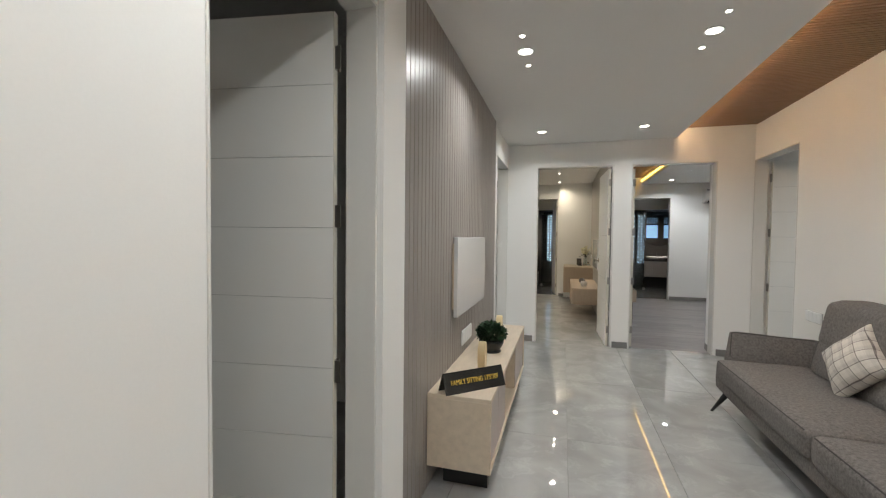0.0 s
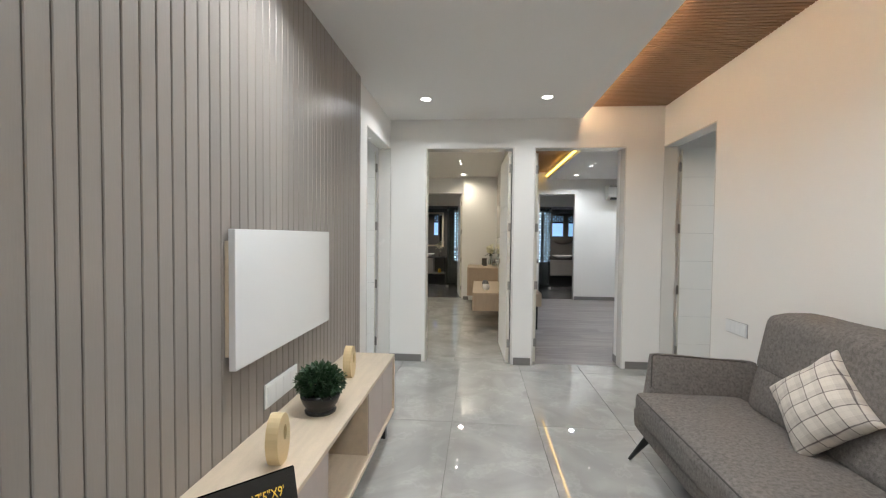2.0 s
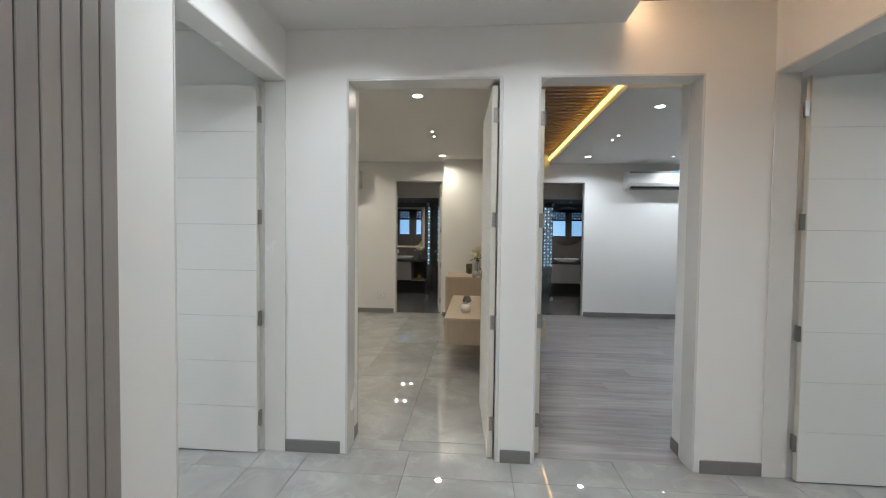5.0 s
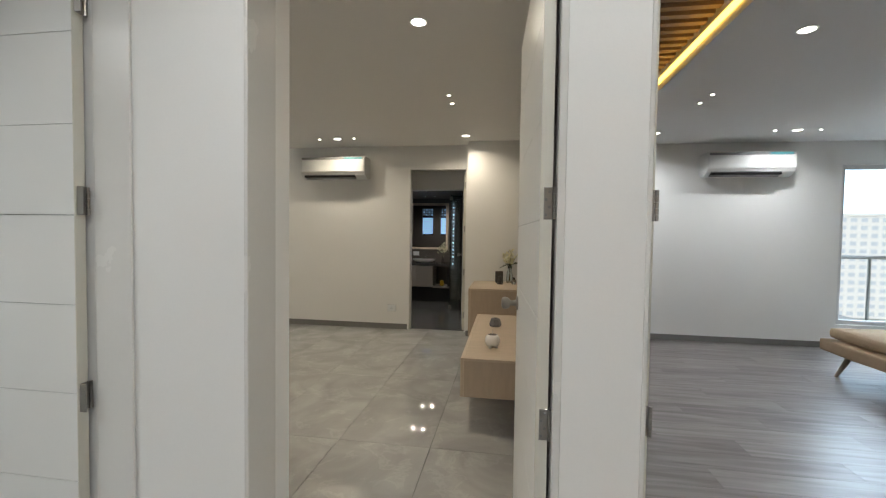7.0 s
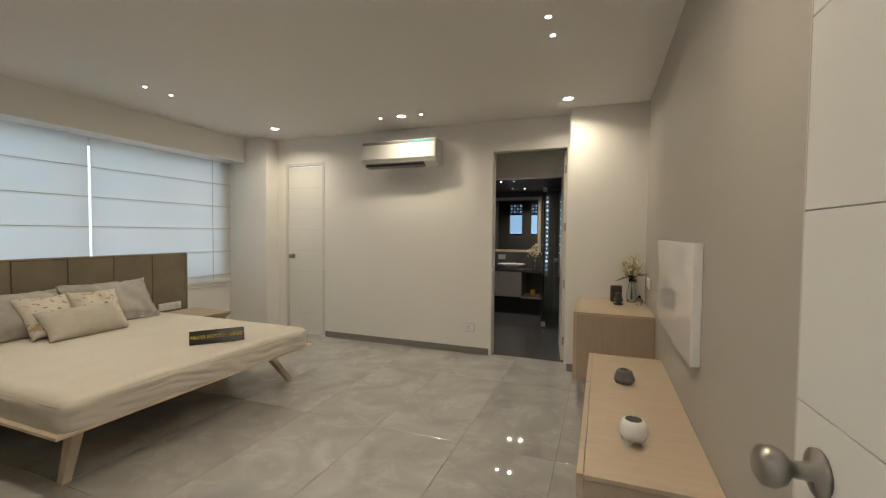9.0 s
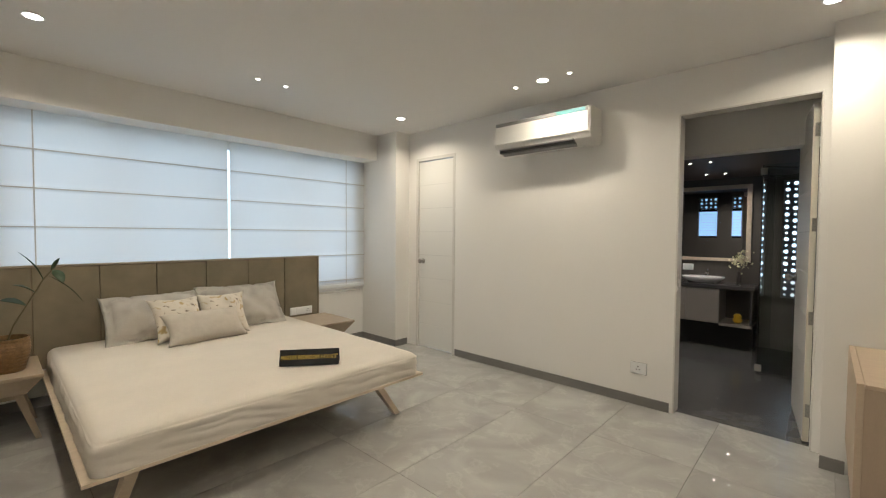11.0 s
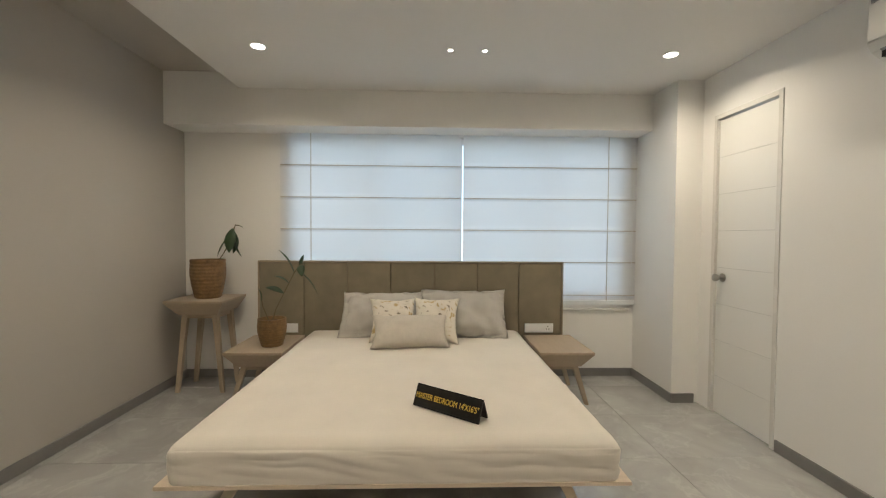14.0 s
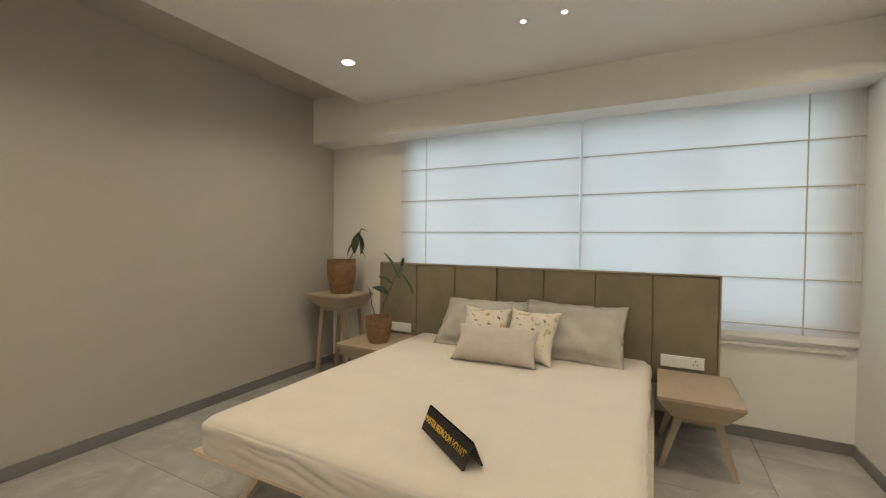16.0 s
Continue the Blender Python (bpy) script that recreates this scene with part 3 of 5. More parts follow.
def door_leaf(name, label, x, y, turn, width, height=2.105, knob=True, hinges=4, side=-1, gap=False):
    """A white leaf of eight boards hung at (x, y); at turn 0 it runs along +x. side: the face (-1: -y) that shows the hinges."""
    e = tagged(new(name), label, "door", "", "structure")
    e.matrix_basis = pose(x, y, 0.008, 0, 0, turn)
    part("leaf", B(0.004, width, -0.0125, 0.0125, 0, height, bevel=0.001, seg=1), M_GROOVE, e, "core coloured grey as the shade in the grooves")
    for a_ in (0.0, width + 0.0005):
        part("edge_band", B(a_ - 0.0005, a_ + 0.0025, -0.0157, 0.0157, -0.001, height - 0.001), M_DEDGE, e, "cream lacquered edge strip")
    n = 8
    step = height / n
    for i in range(n):
        part("panel", B(0.0026, width, -0.0155, 0.0155, i * step + (0.001 if i else -0.001), (i + 1) * step - 0.001, bevel=0.0006, seg=1), M_DOOR, e)
    for i in range(hinges):
        z = 0.195 + i * (height - 0.36) / (hinges - 1)
        lo_, hi_ = sorted((side * 0.0065, side * -0.0158))
        hg = part("hinge", B(-0.0022, 0.0012, lo_, hi_, z - 0.0415, z + 0.0415, bevel=0.0008, seg=1), M_STEEL, e, "brushed steel butt hinge")
        pin = bmesh.new()
        for q_ in range(5):
            zz = z - 0.0415 + q_ * 0.0166
            rod(pin, (-0.004, side * -0.0208, zz + 0.0004), (-0.004, side * -0.0208, zz + 0.0162), 0.0052, seg=12)
        part("knuckle", pin, M_STEEL, hg)
        sc_ = bmesh.new()
        for q_, dz in enumerate((-0.030, -0.010, 0.010, 0.030)):
            yy = side * (0.001 - 0.009 * (q_ % 2))
            rod(sc_, (-0.0018, yy, z + dz), (-0.0029, yy, z + dz), 0.0042, 0.0034, 12)
            box(sc_, -0.0032, -0.0028, yy - 0.0026, yy + 0.0026, z + dz - 0.0005, z + dz + 0.0005)
        part("screws", sc_, M_PLASTG, hg)
        if gap:
            y_ = side * 0.010
            part("jamb_plate", B(-0.024, -0.0024, y_ - 0.0012, y_ + 0.0012, z - 0.0415, z + 0.0415), M_STEEL, hg)
    if knob:
        for s in (1, -1):
            k = turned([(0.030, 0), (0.030, 0.006), (0.012, 0.010), (0.011, 0.032), (0.022, 0.040), (0.027, 0.052), (0.025, 0.064), (0.016, 0.070)], 20)
            o = part("door_knob", k, M_STEEL, e, "round brushed steel knob", True)
            o.matrix_basis = pose(width - 0.065, s * 0.0155, 0.98, -90 * s, 0, 0)
    return e


door_frame("door_1", 'y', *D1, YF - 0.003, 5.537, "white lining of the master bedroom opening", w=0.012, far=0.020)
door_frame("door_2", 'y', *D2, YF - 0.003, YM + 0.003, "white lining of the second bedroom opening", w=0.012)
door_frame("door_3", 'x', *D3, XL - 0.123, XL + 0.003, "white lining of the side room opening", w=0.010)
door_frame("door_4", 'x', *D4, XR - 0.003, XR + 0.123, "white lining of the side room opening", w=0.010)
door_frame("door_5", 'x', *D0, XL - 0.123, XL + 0.003, "white lining of the side room opening", w=0.010)
door_frame("door_6", 'y', *BD1, YB - 0.003, YB + 0.123, "white lining of the bathroom opening", w=0.010)
door_frame("door_7", 'y', *BD2, YB2 - 0.003, YB2 + 0.123, "white lining of the second bathroom opening", w=0.010)
door_frame("door_8", 'y', *WD, YB - 0.006, YB + 0.06, "pale grey frame of the closed white door", w=0.032)
door_leaf("door_leaf_master", "white grooved door standing open into the master bedroom", 0.9605, 5.425, 92.5, 0.79, side=1)
door_leaf("door_leaf_second_bedroom", "white grooved door standing open into the second bedroom", 1.232, 5.50, 86, 0.80, side=1)
door_leaf("door_leaf_west", "white grooved door standing open into the side room", -0.378, 5.362, 180, 0.80, side=1, gap=True)
door_leaf("door_leaf_east", "white grooved door standing open into the side room", 2.558, 5.362, 0, 0.80, gap=True)
door_leaf("door_leaf_near", "white grooved door standing open into a dark room", -0.372, 1.53, 188, 0.80, side=1, gap=True)
door_leaf("door_leaf_bath", "white grooved door standing open into the bathroom", 0.296, 9.86, 97, 0.70, side=1)
door_leaf("door_leaf_closed", "closed white grooved door with steel knob", WD[1] - 0.036, YB + 0.03, 180, 0.52, 2.10, hinges=3, side=-1)


# ---- downlights ----
def downlight(x, y, z, watts, big=True, color=(1.0, 0.965, 0.91)):
    e = thing("ceiling_downlight" if big else "ceiling_spotlight", "round white recessed LED downlight in the ceiling" if big else "tiny recessed spotlight in the ceiling", "downlight", x, y, z, "recessed ceiling lights")
    r = 0.050 if big else 0.017
    part("trim_ring", turned([(r * 0.80, 0.0), (r, -0.001), (r * 1.02, -0.004), (r * 0.96, -0.006), (r * 0.80, -0.004)][::-1], 28), M_PLAST, e)
    part("lens", turned([(r * 0.79, -0.0045), (r * 0.79, -0.0015)], 28), M_LENS if big else M_SPOT, e, "glowing lens")
    if watts:
        down_lamp(x, y, z - 0.012, watts, color, size=r * 1.5)
    return e


W_M, W_B = 9.2, 13.5
COOL, WARM, NEUT = (0.965, 0.985, 0.99), (1.0, 0.865, 0.67), (0.95, 0.975, 1.0)
for x in (0.205, 1.21):
    for y, trio in ((4.755, False), (2.745, True), (0.735, True), (-1.3, False)):
        downlight(x, y, CS, 6.9 if y > 4 else 11.5 if y > 1 else 9.0, True, COOL)
        if trio:
            downlight(x, y - 0.205, CS, 0, False)
            downlight(x, y + 0.21, CS, 0, False)
for x in (-2.826, 0.356):
    for y in (6.60, 9.24):
        downlight(x, y, CM, W_M if y < 9 else 8.2 if x < 0 else 7.2, True, WARM)
    for y in (7.81, 8.03):
        downlight(x, y, CM, 1.5, False, WARM)
downlight(-1.243, 9.255, CM, 7.4, True, WARM)
downlight(-1.243, 6.60, CM, 8.0, True, WARM)
for dx in (-0.235, 0.215):
    downlight(-1.243 + dx, 9.255, CM, 0.4, False, WARM)
for x, y in ((2.48, 6.93), (2.475, 9.285), (3.88, 9.275)):
    downlight(x, y, 2.445, W_B, True, NEUT)
for x, y in ((2.48, 8.0), (2.48, 8.22), (3.667, 9.275), (4.105, 9.275)):
    downlight(x, y, 2.445, 0, False)

# unseen side-room downlights, added to brighten the open door leaves
for x in (-1.45, 3.5):
    downlight(x, 4.1, 2.445, 16.5, True, COOL)
# weak downlight with no known fixture, added to lift the near door leaf
downlight(-1.6, 0.1, SLAB - 0.002, 2.0, True, (1.0, 0.95, 0.88))

# ---- family sitting ----
PX = -0.205
structure(part("wall_panel_return", B(XL, PX, D0[1] + 0.004, 1.8115, 0, CS - 0.001), M_WALL), "white painted strip between door and panelling")
panel = thing("wall_panel", "taupe wood wall panelling of narrow upright strips", "wall panel")
part("backing", B(XL - 0.0005, PX - 0.008, 1.812, 4.24, 0.0, CS), M_GAP, panel, "backing in a darker grey for the shade between the strips")
N = 44
STEP = (4.24 - 1.812) / N
strip_bm = B(-0.011, 0.0, -STEP / 2 + 0.0018, STEP / 2 - 0.0018, 0, CS - 0.001, bevel=0.0025, seg=1)
strip0 = part("strip", strip_bm, M_FLUTE, panel)
strip0.location = (PX, 1.812 + STEP / 2, 0)
for i in range(1, N):
    o = new("strip", strip0.data)
    o.parent = panel
    o.location = (PX, 1.812 + STEP * (i + 0.5), 0)

tv = thing("wall_screen", "white glass-fronted flat panel mounted on the strip wall", "wall panel")
part("backbox", B(PX, -0.192, 2.60, 3.44, 0.845, 1.25, bevel=0.003), M_OAK, tv, "pale wood spacer behind the panel")
part("screen", B(-0.192, -0.166, 2.602, 3.498, 0.797, 1.291, bevel=0.003), M_TVW, tv, "glossy white glass front")


def switch_plate(name, label, axis, face, a0, a1, z0, z1, out, modules, pins=False):
    """A switch or socket plate on a wall; out is +1 or -1 along the wall's normal axis."""
    e = thing(name, label, "switch")
    lo, hi = sorted((face, face + out * 0.010))
    def blk(s, t, b, c, l, h, bev):
        return B(l, h, s, t, b, c, bevel=bev) if axis == 'x' else B(s, t, l, h, b, c, bevel=bev)
    # dark backing, slightly oversized, stands in for the plate's shadow on the wall
    lo_, hi_ = sorted((face, face + out * 0.003))
    part("shadow_backing", blk(a0 - 0.002, a1 + 0.002, z0 - 0.003, z1 + 0.0015, lo_, hi_, 0), M_PLASTG, e, "grey backing added as a shadow line round the plate")
    part("plate", blk(a0, a1, z0, z1, lo, hi, 0.003), M_PLAST, e)
    f2 = face + out * 0.010
    lo2, hi2 = sorted((f2, f2 + out * 0.003))
    w = (a1 - a0 - 0.016) / modules
    for i in range(modules):
        part("rocker", blk(a0 + 0.008 + i * w + 0.001, a0 + 0.008 + (i + 1) * w - 0.001, z0 + 0.012, z1 - 0.012, lo2, hi2, 0.001), M_PLAST, e)
    if pins:
        cx, cz = (a0 + a1) / 2 if modules < 3 else a1 - 0.05, (z0 + z1) / 2
        f3 = f2 + out * 0.003
        lo3, hi3 = sorted((f3, f3 + out * 0.0008))
        for da, dz in ((0, 0.014), (-0.011, -0.008), (0.011, -0.008)):
            part("socket_hole", blk(cx + da - 0.004, cx + da + 0.004, cz + dz - 0.004, cz + dz + 0.004, lo3, hi3, 0), M_BLACK, e)
    return e


switch_plate("socket_plate", "white modular socket plate on the strip wall", 'x', PX, 2.86, 3.155, 0.555, 0.655, 1, 4)
switch_plate("socket_plate", "white modular switch plate on the wall by the sofa", 'x', XR, 4.09, 4.315, 0.63, 0.715, -1, 4)

# low console under the screen
con = thing("tv_console", "pale oak low console with a slatted door and an open bay", "console")
CX0, CX1, CY0, CY1, CZ0, CZ1 = PX + 0.002, 0.125, 2.135, 3.91, 0.125, 0.50
part("top", B(CX0, CX1, CY0, CY1, CZ1 - 0.02, CZ1, bevel=0.002, seg=1), M_OAK, con)
part("bottom", B(CX0, CX1, CY0 + 0.018, CY1 - 0.018, CZ0, CZ0 + 0.02, bevel=0.002, seg=1), M_OAK, con)
part("side", B(CX0, CX1, CY0, CY0 + 0.018, CZ0, CZ1 - 0.02, bevel=0.002, seg=1), M_OAK, con)
part("side", B(CX0, CX1, CY1 - 0.018, CY1, CZ0, CZ1 - 0.02, bevel=0.002, seg=1), M_OAK, con)
part("back", B(CX0, CX0 + 0.008, CY0 + 0.018, CY1 - 0.018, CZ0 + 0.02, CZ1 - 0.02), M_OAK, con)
for y in (2.72, 3.30):
    part("divider", B(CX0 + 0.008, CX1 - 0.015, y, y + 0.018, CZ0 + 0.02, CZ1 - 0.02), M_OAK, con)
for y0, y1 in ((CY0 + 0.023, 2.733), (3.305, CY1 - 0.023)):
    # black sheet behind the doors paints the shade in the gap round them
    part("door_shadow_sheet", B(CX1 - 0.034, CX1 - 0.030, y0 - 0.004, y1 + 0.004, CZ0 + 0.021, CZ1 - 0.021), M_BLACK, con, "black sheet drawn as the shadow gap round the doors")
    ym_ = (y0 + y1) / 2
    for a_, b_ in ((y0, ym_ - 0.0015), (ym_ + 0.0015, y1)):
        part("door", B(CX1 - 0.029, CX1 - 0.010, a_, b_, CZ0 + 0.026, CZ1 - 0.030, bevel=0.0015, seg=1), M_MAUVE, con, "mauve-grey laminate door")
for y in (CY0 + 0.12, CY1 - 0.12):
    part("base_rail", B(CX0 + 0.06, CX1 - 0.03, y - 0.02, y + 0.02, 0, CZ0), M_BLEG, con, "dark recessed foot")


def tent_sign(label, x, y, z, turn, length, height, text, size):
    """A folded black card; the lettered face looks along -y at turn 0."""
    e = thing("name_sign", label, "sign")
    e.matrix_basis = pose(x, y, z, 0, 0, turn)
    s, th = height * 0.42, 0.004
    for sg, nm in ((-1, "front_face"), (1, "back_face")):
        bm = bmesh.new()
        hexa(bm, [(-length / 2, sg * s - th, 0), (length / 2, sg * s - th, 0), (length / 2, sg * s + th, 0), (-length / 2, sg * s + th, 0)],
             [(-length / 2, -th, height), (length / 2, -th, height), (length / 2, th, height), (-length / 2, th, height)])
        part(nm, bm, M_BLACK, e)
    a = math.degrees(math.atan2(height, s))
    letters(text, size, M_GOLD, e, pose(0, -s / 2 - th - 0.002, height / 2 + 0.002, a, 0, 0))
    return e


tent_sign("black folded card with gold lettering on the console", 0.002, 2.277, CZ1, 44, 0.36, 0.098, "FAMILY SITTING 17'5\"X9'", 0.036)

# potted box plant
pot = thing("potted_plant", "small round green shrub in a black bowl on the console", "plant", -0.02, 3.00, CZ1)
part("bowl", turned([(0.066, 0), (0.068, 0.008), (0.062, 0.014), (0.058, 0.018), (0.074, 0.040), (0.085, 0.068), (0.086, 0.088), (0.080, 0.090), (0.076, 0.075)], 32), M_BLACK, pot, "black bowl on a round foot", True)
rng = random.Random(4)
bm = bmesh.new()
for i in range(1250):
    u, v = rng.uniform(-0.72, 1), rng.uniform(0, 2 * math.pi)
    r = 0.094 * rng.uniform(0.5, 1.04)
    q = math.sqrt(1 - u * u)
    c = Vector((r * q * math.cos(v), r * q * math.sin(v), 0.132 + r * u * 0.66))
    m = Matrix.Translation(c) @ Euler((rng.uniform(-0.8, 0.8), rng.uniform(-1.1, 0.5) - 0.5 * u, v)).to_matrix().to_4x4()
    w, ln = rng.uniform(0.007, 0.0105), rng.uniform(0.020, 0.031)
    vs = [bm.verts.new(m @ Vector(p)) for p in ((0, 0, 0), (ln * 0.5, -w, 0.003), (ln, 0, -0.002), (ln * 0.5, w, 0.003))]
    bm.faces.new(vs)
part("foliage", bm, M_LEAFS, pot, "dense tiny dark green leaves")


def wood_ring(label, x, y, z, turn, w, h, t):
    """A solid wooden disc with a hole, cut flat at the foot."""
    e = thing("wooden_ornament", label, "ornament")
    e.matrix_basis = pose(x, y, z, 0, 0, turn)
    bm = bmesh.new()
    n = 28
    outer, inner = [], []
    for i in range(n):
        a = 2 * math.pi * i / n
        ox, oz = w / 2 * math.cos(a), h / 2 + h / 2 * math.sin(a) * 1.08
        outer.append((ox * (1.0 if oz > h * 0.35 else 1.0), max(0.0, oz)))
        inner.append((w * 0.13 * math.cos(a) + w * 0.1, h * 0.62 + h * 0.16 * math.sin(a)))
    rows = [[bm.verts.new((x_, s * t / 2, z_)) for x_, z_ in ring] for s in (-1, 1) for ring in (outer, inner)]
    of, inf, ob_, ib = rows
    for i in range(n):
        j = (i + 1) % n
        for q in ((of[i], of[j], inf[j], inf[i]), (ob_[j], ob_[i], ib[i], ib[j]), (of[j], of[i], ob_[i], ob_[j]), (inf[i], inf[j], ib[j], ib[i])):
            try:
                bm.faces.new(q)
            except ValueError:
                pass
    part("ring", bm, M_WOODY, e)
    return e


wood_ring("pale wooden arch ornament with a hole on the console", -0.005, 2.58, CZ1, 92, 0.10, 0.165, 0.042)
wood_ring("pale wooden arch ornament behind the shrub on the console", -0.03, 3.44, CZ1, 90, 0.10, 0.165, 0.042)

# sofa
SX0, SX1, SY0, SY1 = 1.545, 2.385, 1.02, 3.84
sofa = thing("sofa", "grey fabric three-seat sofa with slim arms and black legs", "sofa", 0, 0, 0)
part("base", soft_box(SX0 + 0.03, SX1 - 0.02, SY0 + 0.06, SY1 - 0.10, 0.165, 0.30, 0.03), M_SOFA, sofa, "", True)
for i, (y0, y1) in enumerate(((1.26, 2.435), (2.445, 3.66))):
    s = part("seat", soft_box(SX0, 2.12, y0, y1, 0.255, 0.415, 0.045, 0.012, i, 14), M_SOFA, sofa, "", True)
    bm = bmesh.new()
    pts = [(SX0 + 0.010, y0 + 0.04, 0.402), (SX0 + 0.010, y1 - 0.04, 0.402)]
    rod(bm, pts[0], pts[1], 0.0035, seg=8)
    part("piping", bm, M_PIPE, s)
for i, (y0, y1) in enumerate(((1.20, 2.435), (2.445, 3.51))):
    bm = soft_box(2.03, 2.24, y0, y1, 0.40, 0.66, 0.06, 0.01, 10 + i, 12)
    for v in bm.verts:
        v.co.x += (v.co.z - 0.40) * 0.22
    part("lumbar_cushion", bm, M_SOFA, sofa, "", True)
    bm = soft_box(2.07, 2.30, y0 - 0.02, y1 + 0.0, 0.60, 0.905, 0.055, 0.01, 20 + i, 14)
    for v in bm.verts:
        v.co.x += (v.co.z - 0.60) * 0.20
    part("backrest", bm, M_SOFA, sofa, "", True)
part("back_frame", soft_box(2.27, SX1, SY0 + 0.10, SY1 - 0.14, 0.20, 0.80, 0.04), M_SOFA, sofa, "", True)
def piping(parent, pts, rad=0.0032):
    bm = bmesh.new()
    for a, b in zip(pts, pts[1:]):
        rod(bm, a, b, rad, rad, 8)
    part("piping", bm, M_PIPE, parent)


def arm_shape(co, s, ym):
    """Leans an armrest outwards and thins it towards its top edge."""
    f = max(0, (co.z - 0.38) / 0.23)
    inner = max(0.0, s * (ym - co.y)) / 0.075
    co.y += s * (0.05 * f * f + 0.085 * f * inner)
    co.x += 0.05 * f * max(0, (1.95 - co.x) / 0.35)
    co.z -= 0.035 * f * max(0, (co.x - 1.65) / 0.6)
    return co


for y0, y1, s in ((3.655, 3.755, 1), (1.13, 1.235, -1)):
    bm = soft_box(1.63, 2.26, y0, y1, 0.24, 0.60, 0.02, 0.0, 5, 10)
    ym = (y0 + y1) / 2
    for v in bm.verts:
        v.co = arm_shape(v.co.copy(), s, ym)
    arm = part("armrest", bm, M_SOFA, sofa, "", True)
    yi = (y0 if s == 1 else y1) + s * 0.006
    line = [(1.638, yi, 0.30), (1.638, yi, 0.45), (1.638, yi, 0.55), (1.640, yi, 0.588), (1.655, yi, 0.597)] + [(1.72 + 0.12 * k, yi, 0.598) for k in range(5)]
    piping(arm, [tuple(arm_shape(Vector(q), s, ym)) for q in line], 0.0036)


for ya_, yb_ in ((1.21, 2.43), (2.45, 3.495)):
    piping(sofa, [(2.094, ya_ + 0.05, 0.642), (2.104, (ya_ + yb_) / 2, 0.648), (2.094, yb_ - 0.05, 0.642)], 0.003)
piping(sofa, [(2.165, 1.20, 0.885), (2.172, 2.43, 0.897), (2.172, 3.44, 0.895), (2.16, 3.495, 0.86)])
for x, y, dx, dy in ((1.62, 3.60, -0.075, 0.09), (1.62, 1.28, -0.075, -0.09), (2.30, 3.60, 0.02, 0.07), (2.30, 1.28, 0.02, -0.07)):
    part("leg", rod(bmesh.new(), (x + dx, y + dy, 0), (x, y, 0.18), 0.009, 0.022, 14), M_BLEG, sofa, "tapered black metal leg", True)

cush = thing("throw_cushion", "off-white plaid square cushion propped on the sofa", "cushion")
cu, cv_ = Vector((0.15, 0.06, 0.387)).normalized(), Vector((-0.06, 0.47, -0.03)).normalized()
cx_ = (cu + cv_).normalized()
cz_ = cu.cross(cv_).normalized()
cy_ = cz_.cross(cx_)
cush.matrix_basis = Matrix.Translation((2.035, 3.02, 0.612)) @ Matrix((cx_, cy_, cz_)).transposed().to_4x4()
part("cover", pillow_bm(0.345, 0.345, 0.15, n=28, seed=3, crease=0.010), M_PLAID, cush, "", True)

# ---- master bedroom ----
win = tagged(new("window_1"), "wide aluminium window behind white roman blinds", "window", "", "structure")
y0, y1, z0, z1 = WIN
for n_, a in (("window_frame", (XW - 0.10, XW - 0.05, y0, y1, z0, z0 + 0.05)), ("window_frame", (XW - 0.10, XW - 0.05, y0, y1, z1 - 0.05, z1)),
              ("window_frame", (XW - 0.10, XW - 0.05, y0, y0 + 0.05, z0 + 0.05, z1 - 0.05)), ("window_frame", (XW - 0.10, XW - 0.05, y1 - 0.05, y1, z0 + 0.05, z1 - 0.05))):
    part(n_, B(*a), M_ALU, win)
for y in (7.17, 7.96, 8.77):
    part("mullion", B(XW - 0.10, XW - 0.05, y - 0.014, y + 0.014, z0 + 0.05, z1 - 0.05), M_ALU, win)
ys = [y0 + 0.05, 7.156, 7.184, 7.946, 7.974, 8.756, 8.784, y1 - 0.05]
for a, b in zip(ys[::2], ys[1::2]):
    g = part("pane", B(XW - 0.078, XW - 0.072, a, b, z0 + 0.05, z1 - 0.05), M_GLASS, win)
    g.visible_shadow = False
part("window_sill", B(XW, XW + 0.022, y0 - 0.02, y1 + 0.04, 0.600, 0.622, bevel=0.003), M_FRAME, win)


def roman_blind(ya, yb, seams, folds, top, bottom):
    e = thing("roman_blind", "white translucent roman blind lowered over the window", "blind", group="roman blinds")
    bm = bmesh.new()
    xs = XW + 0.030
    rows = [(top, 0.0)]
    for z in folds:
        rows += [(z + 0.050, 0.0), (z + 0.020, 0.001), (z, 0.007), (z - 0.006, 0.000), (z - 0.030, 0.0)]
    rows.append((bottom, 0.003))
    n = 24
    grid = [[bm.verts.new((xs + o + 0.0016 * noise.noise(Vector((i * 0.35, z * 2.5, ya))), ya + (yb - ya) * i / n, z)) for i in range(n + 1)] for z, o in rows]
    for r, s in zip(grid, grid[1:]):
        for i in range(n):
            bm.faces.new((r[i], s[i], s[i + 1], r[i + 1]))
    part("cloth", bm, M_BLIND, e, "", True)
    for z in folds:
        part("fold_rod", B(xs + 0.004, xs + 0.010, ya + 0.004, yb - 0.004, z - 0.004, z + 0.004), M_TAPE, e)
    for y in seams:
        part("tape", B(xs + 0.0035, xs + 0.0055, y - 0.004, y + 0.004, bottom, top), M_TAPE, e)
    part("bottom_bar", B(xs - 0.006, xs + 0.008, ya, yb, bottom - 0.03, bottom + 0.012, bevel=0.003), M_PLAST, e)
    return e


